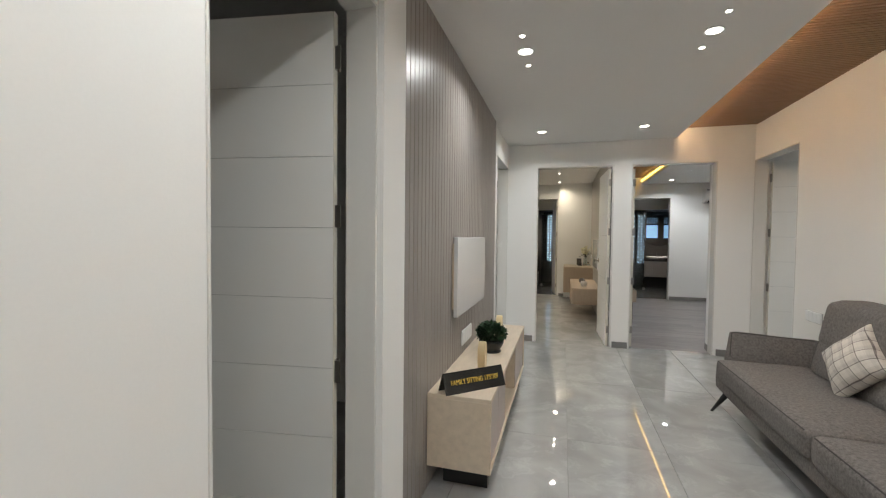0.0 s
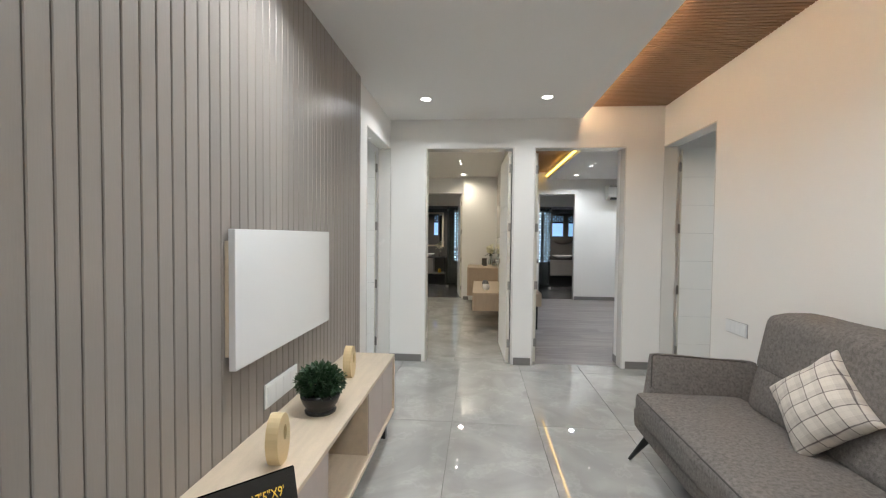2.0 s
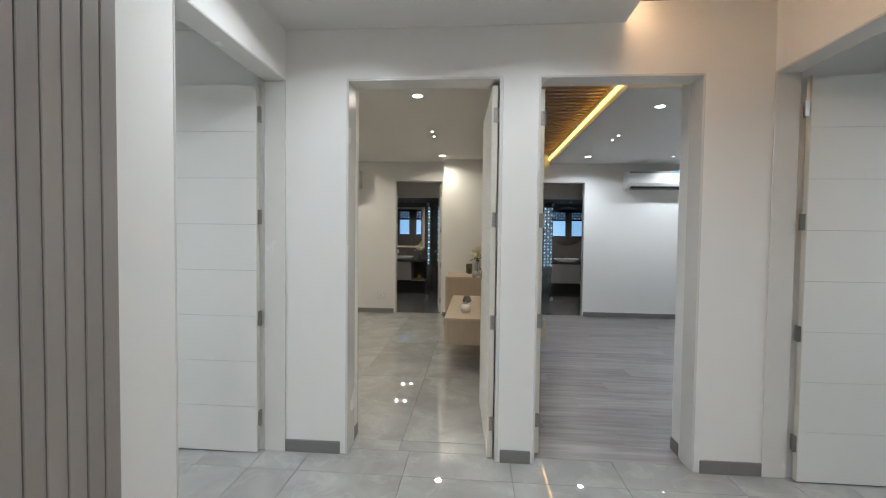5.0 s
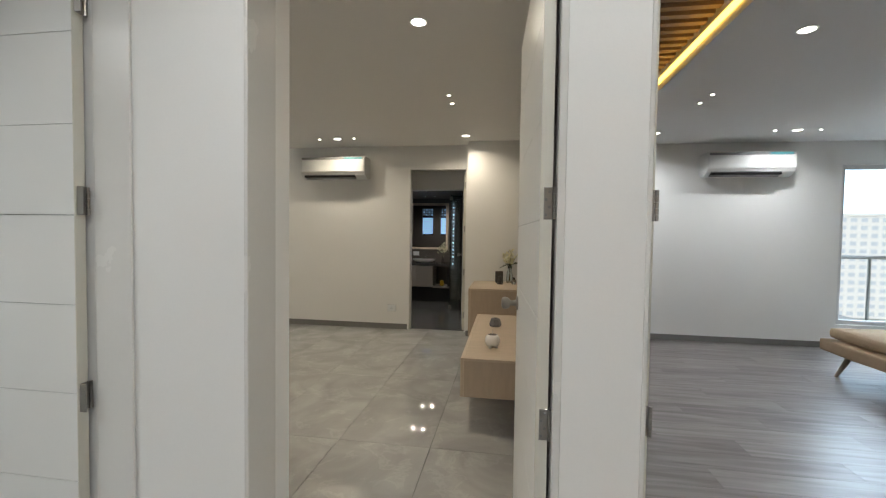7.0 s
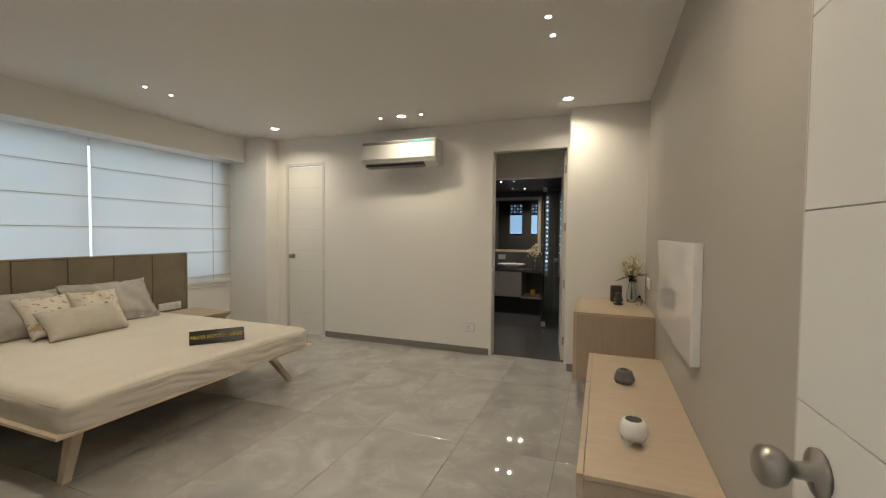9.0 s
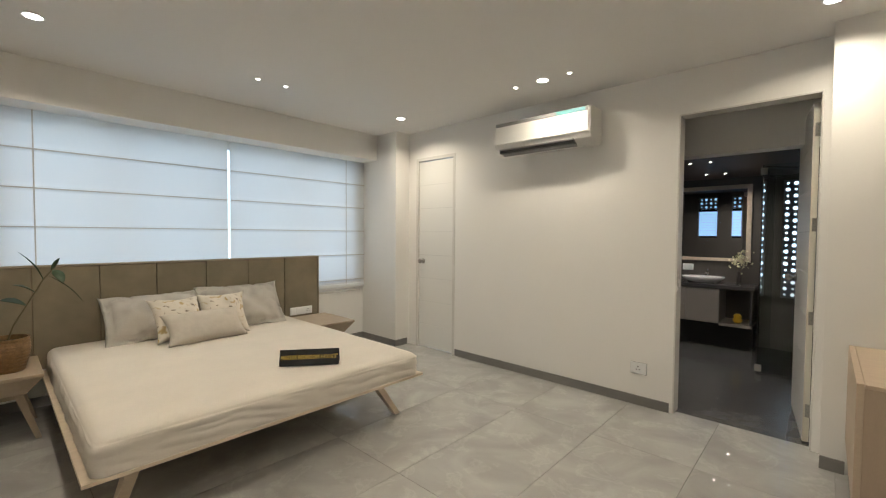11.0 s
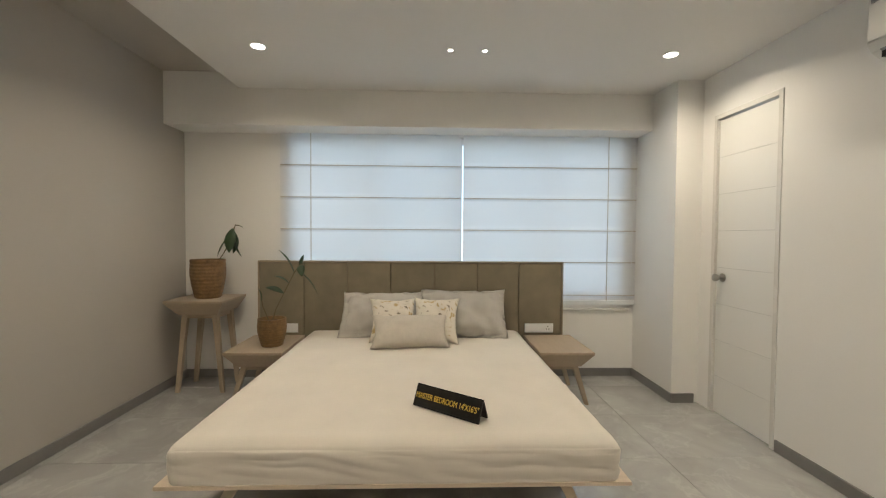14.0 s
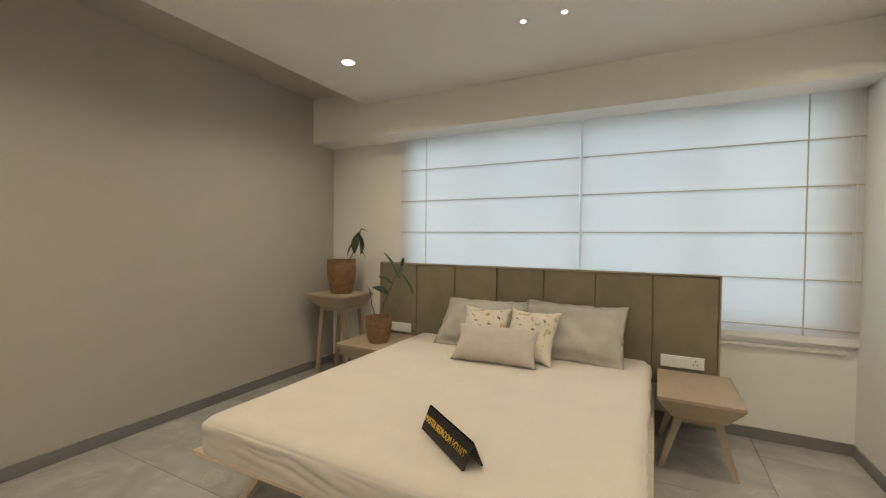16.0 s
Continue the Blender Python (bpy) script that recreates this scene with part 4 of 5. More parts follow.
FOLDS = (1.885, 1.605, 1.325, 1.04, 0.745)
roman_blind(6.37, 7.958, (6.637,), FOLDS, 2.20, 0.685)
roman_blind(7.978, 9.545, (9.285,), FOLDS, 2.20, 0.685)
cord = thing("blind_cord", "thin white blind cord hanging by the window", "cord")
bm = bmesh.new()
rod(bm, (XW + 0.06, 9.50, 1.0), (XW + 0.05, 9.51, 2.17), 0.0018, seg=6)
rod(bm, (XW + 0.06, 9.50, 1.0), (XW + 0.05, 9.47, 2.17), 0.0018, seg=6)
part("cord", bm, M_PLAST, cord)

# bed
bed = thing("bed", "low pale wood platform bed with splayed legs and olive panelled headboard", "bed")
BY0, BY1, BX1 = 6.64, 8.488, -1.728
bm = bmesh.new()
hexa(bm, [(-3.70, BY0 + 0.10, 0.262), (BX1 - 0.10, BY0 + 0.10, 0.262), (BX1 - 0.10, BY1 - 0.10, 0.262), (-3.70, BY1 - 0.10, 0.262)],
     [(-3.70, BY0, 0.292), (BX1, BY0, 0.292), (BX1, BY1, 0.292), (-3.70, BY1, 0.292)])
hexa(bm, [(-3.70, BY0, 0.2921), (BX1, BY0, 0.2921), (BX1, BY1, 0.2921), (-3.70, BY1, 0.2921)],
     [(-3.70, BY0 + 0.001, 0.306), (BX1 - 0.001, BY0 + 0.001, 0.306), (BX1 - 0.001, BY1 - 0.001, 0.306), (-3.70, BY1 - 0.001, 0.306)])
part("platform", bm, M_OAK, bed, "pale wood tray edge")
for x, y, dx, dy in ((-2.02, BY0 + 0.24, 0.125, -0.13), (-2.02, BY1 - 0.24, 0.125, 0.13), (-3.45, BY0 + 0.24, -0.10, -0.13), (-3.45, BY1 - 0.24, -0.10, 0.13)):
    part("leg", leg_bar(bmesh.new(), (x + dx, y + dy, 0), (x, y, 0.264), 0.045, 0.04, 0.075, 0.06), M_OAK, bed)
for y in (BY0 + 0.24, BY1 - 0.24):
    part("rail", B(-3.5, -1.96, y - 0.03, y + 0.03, 0.20, 0.262), M_OAK, bed)
hb = part("headboard", B(-3.825, -3.762, 6.221, 8.85, 0.30, 1.045, bevel=0.003), M_HEADF, bed, "thin wood edge round the headboard")
for nm_, a_ in (("edge_strip", (-3.80, -3.735, 6.216, 8.855, 1.0375, 1.050)), ("edge_strip", (-3.80, -3.735, 6.216, 6.2285, 0.30, 1.037)), ("edge_strip", (-3.80, -3.735, 8.8425, 8.855, 0.30, 1.037))):
    part(nm_, B(*a_, bevel=0.0015, seg=1), M_HEADL, hb, "slim light wood edging")
HX = [6.229, 6.606, 6.98, 7.35, 7.728, 8.097, 8.464, 8.842]
for a, b in zip(HX, HX[1:]):
    part("headboard_panel", B(-3.775, -3.742, a + 0.0025, b - 0.0025, 0.31, 1.036, bevel=0.004), M_HEAD, hb, "olive suede panel")

matt = thing("mattress", "mattress under a smooth oatmeal fitted sheet", "mattress")
bm = B(-3.735, -1.737, 6.672, 8.458, 0.306, 0.462)
bmesh.ops.subdivide_edges(bm, edges=bm.edges[:], cuts=46, use_grid_fill=True)
c = Vector((-2.736, 7.565, 0.384))
h = Vector((0.999, 0.893, 0.078))
for v in bm.verts:
    d = v.co - c
    r = 0.055
    q = Vector([max(-h[i] + r, min(h[i] - r, d[i])) for i in range(3)])
    o = d - q
    if d.z < 0:
        o.z = 0
        q.z = d.z
    if o.length > 1e-6:
        o = o.normalized() * r
    d = q + o
    w = max(0, abs(d.x) / h.x - 0.93) + max(0, abs(d.y) / h.y - 0.93)
    if d.z < 0.05 and w > 0.02:
        k = noise.noise(Vector((v.co.x * 6 + v.co.z * 9, v.co.y * 6 + v.co.z * 7, v.co.z * 16))) * 0.014
        s = math.sin((v.co.x + v.co.y) * 24 + v.co.z * 60 + 5 * noise.noise(v.co * 2.3)) * 0.008 * max(0, noise.noise(v.co * 1.7) + 0.25)
        d.x += math.copysign(k + s, d.x) if abs(d.x) > h.x * 0.93 else 0
        d.y += math.copysign(k + s, d.y) if abs(d.y) > h.y * 0.93 else 0
    d.z += 0.0035 * noise.noise(v.co * 3.1) if d.z > 0.03 else 0
    v.co = c + d
part("sheet", bm, M_LINEN, matt, "", True)


part("mattress_core", B(-3.73, -1.765, 6.70, 8.43, 0.3064, 0.335), M_PLASTG, matt, "dark mattress edge under the sheet")


def pillow(name, label, w, h, t, m, material, flange=0.0, seed=1, crease=0.012):
    e = thing(name, label, "pillow")
    e.matrix_basis = m
    part("cover", pillow_bm(w, h, t, flange, 34, seed, crease, 0.20 if abs(w - h) < 0.05 else 0.07 if flange else 0.14), material, e, "", True)
    return e


ZB = 0.462
pillow("bed_pillow", "large grey linen pillow leaning on the headboard", 0.68, 0.45, 0.22, pose(-3.56, 7.295, ZB + 0.160, 0, 0, 90) @ pose(0, 0, 0, 48, 0, 0), M_PILLOW, 0.042, 1, 0.034)
pillow("bed_pillow", "large grey linen pillow leaning on the headboard", 0.72, 0.46, 0.22, pose(-3.55, 7.965, ZB + 0.170, 0, 0, 88) @ pose(0, 0, 0, 52, 0, 0), M_PILLOW, 0.042, 2, 0.034)
pillow("floral_cushion", "cream floral square cushion in front of the pillows", 0.37, 0.39, 0.16, pose(-3.36, 7.405, ZB + 0.155, 0, 0, 92) @ pose(0, 0, 0, 52, 0, 3), M_FLORAL, 0.0, 3, 0.015)
pillow("floral_cushion", "cream floral square cushion in front of the pillows", 0.37, 0.40, 0.16, pose(-3.35, 7.735, ZB + 0.155, 0, 0, 88) @ pose(0, 0, 0, 54, 0, -4), M_FLORAL, 0.0, 4, 0.015)
pillow("lumbar_cushion", "beige oblong cushion in front of the floral ones", 0.58, 0.28, 0.17, pose(-3.19, 7.545, ZB + 0.105, 0, 0, 94) @ pose(0, 0, 0, 48, 0, 0), M_BOLST, 0.0, 5, 0.012)
tent_sign("black folded card with gold lettering on the bed", -2.03, 7.78, ZB + 0.003, 53, 0.36, 0.092, "MASTER BEDROOM 14'X16'5\"", 0.036)


# nightstands and the taller plant stand
def side_table(name, label, x0, x1, y0, y1, h, box_h, splay):
    """A drawer box whose ends slope in below, on a splayed four-leg frame."""
    e = thing(name, label, "side table")
    z0 = h - box_h
    s = 0.075
    bm = bmesh.new()
    hexa(bm, [(x0, y0 + s, z0), (x1 - s, y0 + s, z0), (x1 - s, y1 - s, z0), (x0, y1 - s, z0)], [(x0, y0, h - 0.018), (x1, y0, h - 0.018), (x1, y1, h - 0.018), (x0, y1, h - 0.018)])
    part("drawer_box", bm, M_STAND, e, "sloping wood drawer box")
    part("top", B(x0, x1, y0, y1, h - 0.0178, h, bevel=0.002, seg=1), M_STAND, e)
    fx0, fx1, fy0, fy1 = x0 + 0.05, x1 - s - 0.03, y0 + s + 0.02, y1 - s - 0.02
    zr = z0 - 0.004
    part("frame_rail", B(fx0, fx1, fy0, fy0 + 0.03, zr - 0.028, zr), M_STAND, e)
    part("frame_rail", B(fx0, fx1, fy1 - 0.03, fy1, zr - 0.028, zr), M_STAND, e)
    part("frame_rail", B(fx0, fx0 + 0.03, fy0 + 0.03, fy1 - 0.03, zr - 0.028, zr), M_STAND, e)
    part("frame_rail", B(fx1 - 0.03, fx1, fy0 + 0.03, fy1 - 0.03, zr - 0.028, zr), M_STAND, e)
    part("spacer", B(fx0 + 0.04, fx1 - 0.04, fy0 + 0.04, fy1 - 0.04, zr - 0.02, z0 + 0.001), M_STAND, e)
    for x, sx in ((fx0 + 0.015, -0.25), (fx1 - 0.015, 1)):
        for y, sy in ((fy0 + 0.015, -1), (fy1 - 0.015, 1)):
            part("leg", leg_bar(bmesh.new(), (x + sx * splay * 0.35, y + sy * splay, 0), (x, y, zr), 0.028, 0.028, 0.042, 0.042), M_STAND, e)
    return e


side_table("nightstand", "pale wood nightstand with sloping drawer box beside the bed", -3.70, -3.14, 8.50, 8.905, 0.42, 0.125, 0.085)
side_table("nightstand", "pale wood nightstand with sloping drawer box carrying a plant", -3.70, -3.15, 6.20, 6.625, 0.42, 0.125, 0.085)
side_table("plant_stand", "tall pale wood stand with sloping drawer box in the corner", -3.83, -3.41, 5.62, 6.075, 0.75, 0.12, 0.06)


def basket_plant(label, x, y, z, r0, r1, h, stems, seed):
    e = thing("potted_plant", label, "plant", x, y, z)
    bb = bmesh.new()
    seg, rings, rows_ = 56, 22, []
    for i in range(rings + 1):
        f = i / rings
        rad = r0 + (r1 - r0) * math.sin(min(1.0, f * 1.35) * math.pi / 2) - (0.006 * max(0, f - 0.75) * 4)
        if f > 0.93:
            rad += 0.005
        rows_.append([bb.verts.new(((rad + (0.0035 if (i % 2) and f < 0.93 else 0)) * math.cos(2 * math.pi * k / seg), (rad + (0.0035 if (i % 2) and f < 0.93 else 0)) * math.sin(2 * math.pi * k / seg), h * f)) for k in range(seg)])
    for rad, z_ in ((r1 - 0.010, h), (r1 - 0.014, h - 0.04)):
        rows_.append([bb.verts.new((rad * math.cos(2 * math.pi * k / seg), rad * math.sin(2 * math.pi * k / seg), z_)) for k in range(seg)])
    for ra, rb in zip(rows_, rows_[1:]):
        for k in range(seg):
            q = (k + 1) % seg
            bb.faces.new((ra[k], ra[q], rb[q], rb[k]))
    bb.faces.new(rows_[0][::-1])
    part("basket", bb, M_RATTAN, e, "woven brown rattan basket")
    part("soil", turned([(0.01, h - 0.035), (r1 - 0.012, h - 0.030), (0.01, h - 0.02)], 20), M_SOIL, e)
    rg = random.Random(seed)
    sb = bmesh.new()
    for pts, leaves in stems:
        pts = [Vector(p) for p in pts]
        for a, c in zip(pts, pts[1:]):
            rod(sb, a, c, 0.005, 0.0035, 8)
    part("stem", sb, M_STEM, e)
    for pts, leaves in stems:
        for base, tip, w in leaves:
            base, tip = Vector(base), Vector(tip)
            d = tip - base
            side = d.cross(Vector((rg.uniform(-0.3, 0.6), rg.uniform(-0.5, 0.5), 1))).normalized()
            up = side.cross(d).normalized()
            lb = bmesh.new()
            prev = None
            for i in range(9):
                f = i / 8
                ww = w * math.sin(math.pi * min(1, f * 0.96 + 0.04)) ** 0.8
                c = base + d * f + up * (0.03 * math.sin(f * 3.1)) * d.length * 2
                row = [lb.verts.new(c - side * ww + up * ww * 0.35), lb.verts.new(c), lb.verts.new(c + side * ww + up * ww * 0.35)]
                if prev:
                    lb.faces.new((prev[0], prev[1], row[1], row[0]))
                    lb.faces.new((prev[1], prev[2], row[2], row[1]))
                prev = row
            o = part("leaf", lb, M_LEAF, e, "", True)
            sm = o.modifiers.new("thick", 'SOLIDIFY')
            sm.thickness = 0.0012
    return e


basket_plant("rubber plant with few drooping leaves in a rattan basket", -3.627, 5.857, 0.75, 0.095, 0.132, 0.315,
             [([(0, 0.07, 0.28), (0.0, 0.13, 0.37), (0.0, 0.185, 0.47), (0.0, 0.21, 0.56)],
               [((0, 0.205, 0.57), (0.06, 0.20, 0.37), 0.042), ((0, 0.20, 0.53), (0.03, 0.09, 0.335), 0.030), ((0, 0.215, 0.55), (-0.02, 0.265, 0.335), 0.030), ((0.0, 0.21, 0.55), (-0.05, 0.18, 0.36), 0.035)]),
              ([(0, 0.21, 0.56), (0.0, 0.225, 0.60), (0, 0.255, 0.595)], [((0, 0.23, 0.60), (0.0, 0.29, 0.575), 0.008)])], 3)
basket_plant("bare-stemmed rubber plant with sparse leaves in a rattan basket", -3.365, 6.475, 0.42, 0.075, 0.105, 0.21,
             [([(0, 0, 0.18), (0.0, 0.03, 0.28), (0.0, 0.10, 0.42), (0.0, 0.17, 0.56), (0, 0.22, 0.63)],
               [((0, 0.20, 0.58), (0.04, 0.36, 0.40), 0.014), ((0, 0.21, 0.61), (0.02, 0.25, 0.70), 0.014), ((0, 0.22, 0.62), (0.10, 0.26, 0.54), 0.028), ((0, 0.09, 0.40), (0.05, -0.03, 0.45), 0.032), ((0, 0.13, 0.48), (0.05, 0.03, 0.54), 0.024), ((0, 0.17, 0.56), (0.03, 0.06, 0.74), 0.020)]),
              ([(0, -0.02, 0.18), (0.0, -0.07, 0.30), (0, -0.08, 0.36)], [((0, -0.08, 0.34), (0.02, -0.10, 0.45), 0.02)])], 8)

switch_plate("socket_plate", "white modular socket plate on the headboard", 'x', -3.742, 8.52, 8.77, 0.432, 0.510, 1, 4, True)
switch_plate("socket_plate", "white modular switch plate on the headboard", 'x', -3.742, 6.33, 6.555, 0.432, 0.510, 1, 4)
switch_plate("socket_plate", "white single socket low on the wall", 'y', YB, -0.725, -0.61, 0.24, 0.325, -1, 1, True)


def split_ac(label, x0, x1, y, z0, z1, depth=0.225):
    """A wall air conditioner hung on a wall at y, looking towards -y."""
    e = thing("air_conditioner", label, "air conditioner")
    prof = [(0, z0 + 0.03), (0, z1), (-depth * 0.92, z1), (-depth, z1 - 0.02), (-depth, z0 + 0.085), (-depth * 0.90, z0 + 0.045), (-depth * 0.55, z0), (-depth * 0.2, z0)]
    bm = bmesh.new()
    a = [bm.verts.new((x0, y + p, z)) for p, z in prof]
    b = [bm.verts.new((x1, y + p, z)) for p, z in prof]
    bm.faces.new(a)
    bm.faces.new(b[::-1])
    for i in range(len(prof)):
        j = (i + 1) % len(prof)
        bm.faces.new((a[j], a[i], b[i], b[j]))
    bmesh.ops.recalc_face_normals(bm, faces=bm.faces[:])
    bmesh.ops.bevel(bm, geom=bm.edges[:], offset=0.004, segments=2, affect='EDGES')
    part("body", bm, M_ACP, e)
    part("front_panel", B(x0 + 0.012, x1 - 0.012, y - depth - 0.008, y - depth + 0.002, z0 + 0.088, z1 - 0.043, bevel=0.003), M_ACP, e)
    part("top_strip", B(x0 + 0.02, x1 - 0.02, y - depth - 0.006, y - depth + 0.004, z1 - 0.040, z1 - 0.012), M_PLASTG, e, "dark grille strip")
    part("sticker", B(x1 - 0.28, x1 - 0.04, y - depth - 0.0075, y - depth - 0.005, z1 - 0.041, z1 - 0.011), mat("teal_sticker", (0.10, 0.32, 0.36), 0.4), e, "pale teal label")
    part("outlet_slot", B(x0 + 0.05, x1 - 0.14, y - depth * 0.93, y - depth * 0.60, z0 + 0.012, z0 + 0.05), M_BLACK, e, "dark air outlet")
    for k in range(2):
        v = part("louvre", B(x0 + 0.05, x1 - 0.14, -0.03, 0.03, -0.002, 0.002), M_PLASTG, e)
        v.matrix_basis = pose(0, y - depth * (0.86 - 0.14 * k), z0 + 0.028 - 0.012 * k, -38, 0, 0)
    return e


split_ac("white split air conditioner high on the wall", -1.875, -0.985, YB, 2.005, 2.29)
split_ac("white split air conditioner high on the second bedroom wall", 3.18, 4.12, YB2, 2.02, 2.30)

ac3 = split_ac("white split air conditioner high above the sofa", -0.44, 0.44, 0.0, 2.10, 2.385, 0.205)
ac3.matrix_basis = pose(XR, 2.36, 0, 0, 0, -90)

# low cabinets along the partition
lo = thing("low_cabinet", "long pale wood floating cabinet along the wall", "cabinet")
LX, LY0, LY1, LZ0, LZ1 = 0.588, 6.905, 8.40, 0.258, 0.491
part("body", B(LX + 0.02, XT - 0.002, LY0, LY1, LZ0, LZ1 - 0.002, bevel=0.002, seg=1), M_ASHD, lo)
part("top", B(LX + 0.0215, XT - 0.002, LY0 - 0.002, LY1, LZ1 - 0.0015, LZ1 + 0.014, bevel=0.0015, seg=1), M_ASH, lo)
for a, b in ((LY0 - 0.001, 7.82), (7.824, LY1 + 0.001)):
    part("drawer_front", B(LX - 0.002, LX + 0.020, a, b, LZ0, LZ1 + 0.0145, bevel=0.0015, seg=1), M_ASH, lo)
hi = thing("tall_cabinet", "taller pale wood cabinet at the end of the low one", "cabinet")
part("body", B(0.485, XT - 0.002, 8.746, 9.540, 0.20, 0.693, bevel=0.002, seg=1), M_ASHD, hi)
part("front", B(0.463, 0.486, 8.744, 9.540, 0.20, 0.711, bevel=0.0015, seg=1), M_ASH, hi)
part("top", B(0.4875, XT - 0.002, 8.744, 9.541, 0.694, 0.710, bevel=0.0015, seg=1), M_ASH, hi)
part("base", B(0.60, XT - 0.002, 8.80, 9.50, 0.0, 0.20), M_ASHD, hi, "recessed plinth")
tvm = thing("wall_screen", "glossy white glass panel on the greige wall above the cabinet", "wall panel")
part("screen", B(XT - 0.035, XT, 7.34, 8.40, 0.775, 1.26, bevel=0.003), M_TVW, tvm)
switch_plate("socket_plate", "white modular switch plate above the cabinet", 'x', XT, 9.08, 9.31, 0.86, 0.94, -1, 4)

# ornaments
cup = thing("footed_pot", "white ceramic round pot with small feet and a loop", "ornament", 0.775, 7.19, LZ1 + 0.014)
part("pot", turned([(0.02, 0.012), (0.042, 0.018), (0.052, 0.045), (0.048, 0.072), (0.038, 0.090), (0.030, 0.092), (0.028, 0.089)], 28), M_CERW, cup, "", True)
for a in range(3):
    part("foot", rod(bmesh.new(), (0.03 * math.cos(a * 2.1), 0.03 * math.sin(a * 2.1), 0), (0.03 * math.cos(a * 2.1), 0.03 * math.sin(a * 2.1), 0.025), 0.010, 0.014), M_CERW, cup)
# dark disc across the rim paints the shade inside the pot
part("inside", turned([(0.0285, 0.0885), (0.0285, 0.0926)], 24), M_CERB, cup, "dark disc drawn as the shaded opening")
part("loop", rod(bmesh.new(), (0, 0.02, 0.09), (0, 0.02, 0.125), 0.0016), M_CERW, cup)
cup2 = thing("stone_pot", "small dark grey faceted pot on the cabinet", "ornament", 0.775, 7.88, LZ1 + 0.014)
part("pot", turned([(0.045, 0), (0.055, 0.02), (0.040, 0.062), (0.030, 0.070), (0.022, 0.070), (0.02, 0.05)], 7), M_CERG, cup2)
fb = thing("photo_block", "dark brown upright block on the tall cabinet", "ornament", 0.775, 9.40, 0.710)
part("block", B(-0.045, 0.045, -0.02, 0.02, 0, 0.14, bevel=0.003), M_CERB, fb)
fb.rotation_euler = (0, 0, radians(14))
kn = thing("stacked_ornament", "small black stacked ball ornament on the tall cabinet", "ornament", 0.79, 9.24, 0.710)
part("body", turned([(0.035, 0), (0.04, 0.01), (0.012, 0.016), (0.034, 0.03), (0.036, 0.05), (0.015, 0.066), (0.024, 0.075), (0.024, 0.09), (0.01, 0.1)], 24), M_CERB, kn, "", True)
vs = thing("flower_vase", "clear glass vase with cream blossom on the tall cabinet", "vase", 0.90, 9.43, 0.710)
part("vase", turned([(0.035, 0), (0.042, 0.03), (0.036, 0.10), (0.022, 0.16), (0.026, 0.20), (0.0235, 0.20), (0.019, 0.16), (0.033, 0.10), (0.038, 0.03), (0.03, 0.006)], 28), M_GLASS, vs, "clear glass vase", True)
rg = random.Random(12)
bm, fl, lf = bmesh.new(), bmesh.new(), bmesh.new()
for i in range(7):
    a = i * 0.9 + 0.3
    lean = (0.10, 0.04, 0.085, 0.02, 0.11, 0.06, 0.03)[i]
    tip = Vector((lean * math.cos(a), lean * 1.2 * math.sin(a), 0.345 + 0.05 * (1 - lean / 0.11) + rg.uniform(-0.02, 0.02)))
    root = Vector((0.008 * math.cos(a + 3), 0.008 * math.sin(a + 3), 0.02))
    neck = Vector((0.004 * math.cos(a), 0.004 * math.sin(a), 0.19))
    rod(bm, root, neck, 0.002, 0.002, 6)
    rod(bm, neck, tip, 0.002, 0.0014, 6)
    for k in range(9):
        f = 0.30 + 0.70 * k / 8
        c = neck.lerp(tip, f) + Vector((rg.gauss(0, 0.010), rg.gauss(0, 0.010), 0))
        turn = Euler((rg.uniform(-1.0, 1.0), rg.uniform(-1.0, 1.0), rg.uniform(0, 6.3))).to_matrix().to_4x4()
        for q in range(5):
            m = Matrix.Translation(c) @ turn @ Matrix.Rotation(q * 1.257, 4, 'Z') @ Matrix.Rotation(-0.45, 4, 'Y')
            w_ = (0.030 - 0.010 * f) * rg.uniform(0.85, 1.1)
            vs_ = [fl.verts.new(m @ Vector(p)) for p in ((0, 0, 0), (w_ * 0.5, -w_ * 0.42, 0.003), (w_, -w_ * 0.18, 0.0), (w_, w_ * 0.18, 0.0), (w_ * 0.5, w_ * 0.42, 0.003))]
            fl.faces.new(vs_)
for i in range(9):
    m = Matrix.Translation((0, 0, 0.195)) @ Euler((0, rg.uniform(-0.35, 0.25), i * 0.7)).to_matrix().to_4x4()
    ln = rg.uniform(0.10, 0.15)
    lf.faces.new([lf.verts.new(m @ Vector(p)) for p in ((0.006, 0, 0), (ln * 0.35, -0.014, 0.018), (ln * 0.75, -0.010, 0.016), (ln, 0, 0.002), (ln * 0.75, 0.010, 0.016), (ln * 0.35, 0.014, 0.018))])
part("stems", bm, M_STEM, vs)
part("blossom", fl, M_PETAL, vs, "cream blossom sprays")
part("leaves", lf, M_LEAFS, vs)
sb2 = thing("small_vase", "small clear round bottle beside the vase", "vase", 0.95, 9.27, 0.710)
part("bottle", turned([(0.02, 0), (0.03, 0.02), (0.028, 0.045), (0.012, 0.06), (0.012, 0.08), (0.009, 0.08), (0.008, 0.06)], 20), M_GLASS, sb2, "", True)

# ---- bathrooms behind both far walls ----
BYE = 12.5
# the pane itself glows, standing in for daylight from outside
M_FROST = emit("glowing_frosted_pane", (0.34, 0.60, 0.92), 1.0)


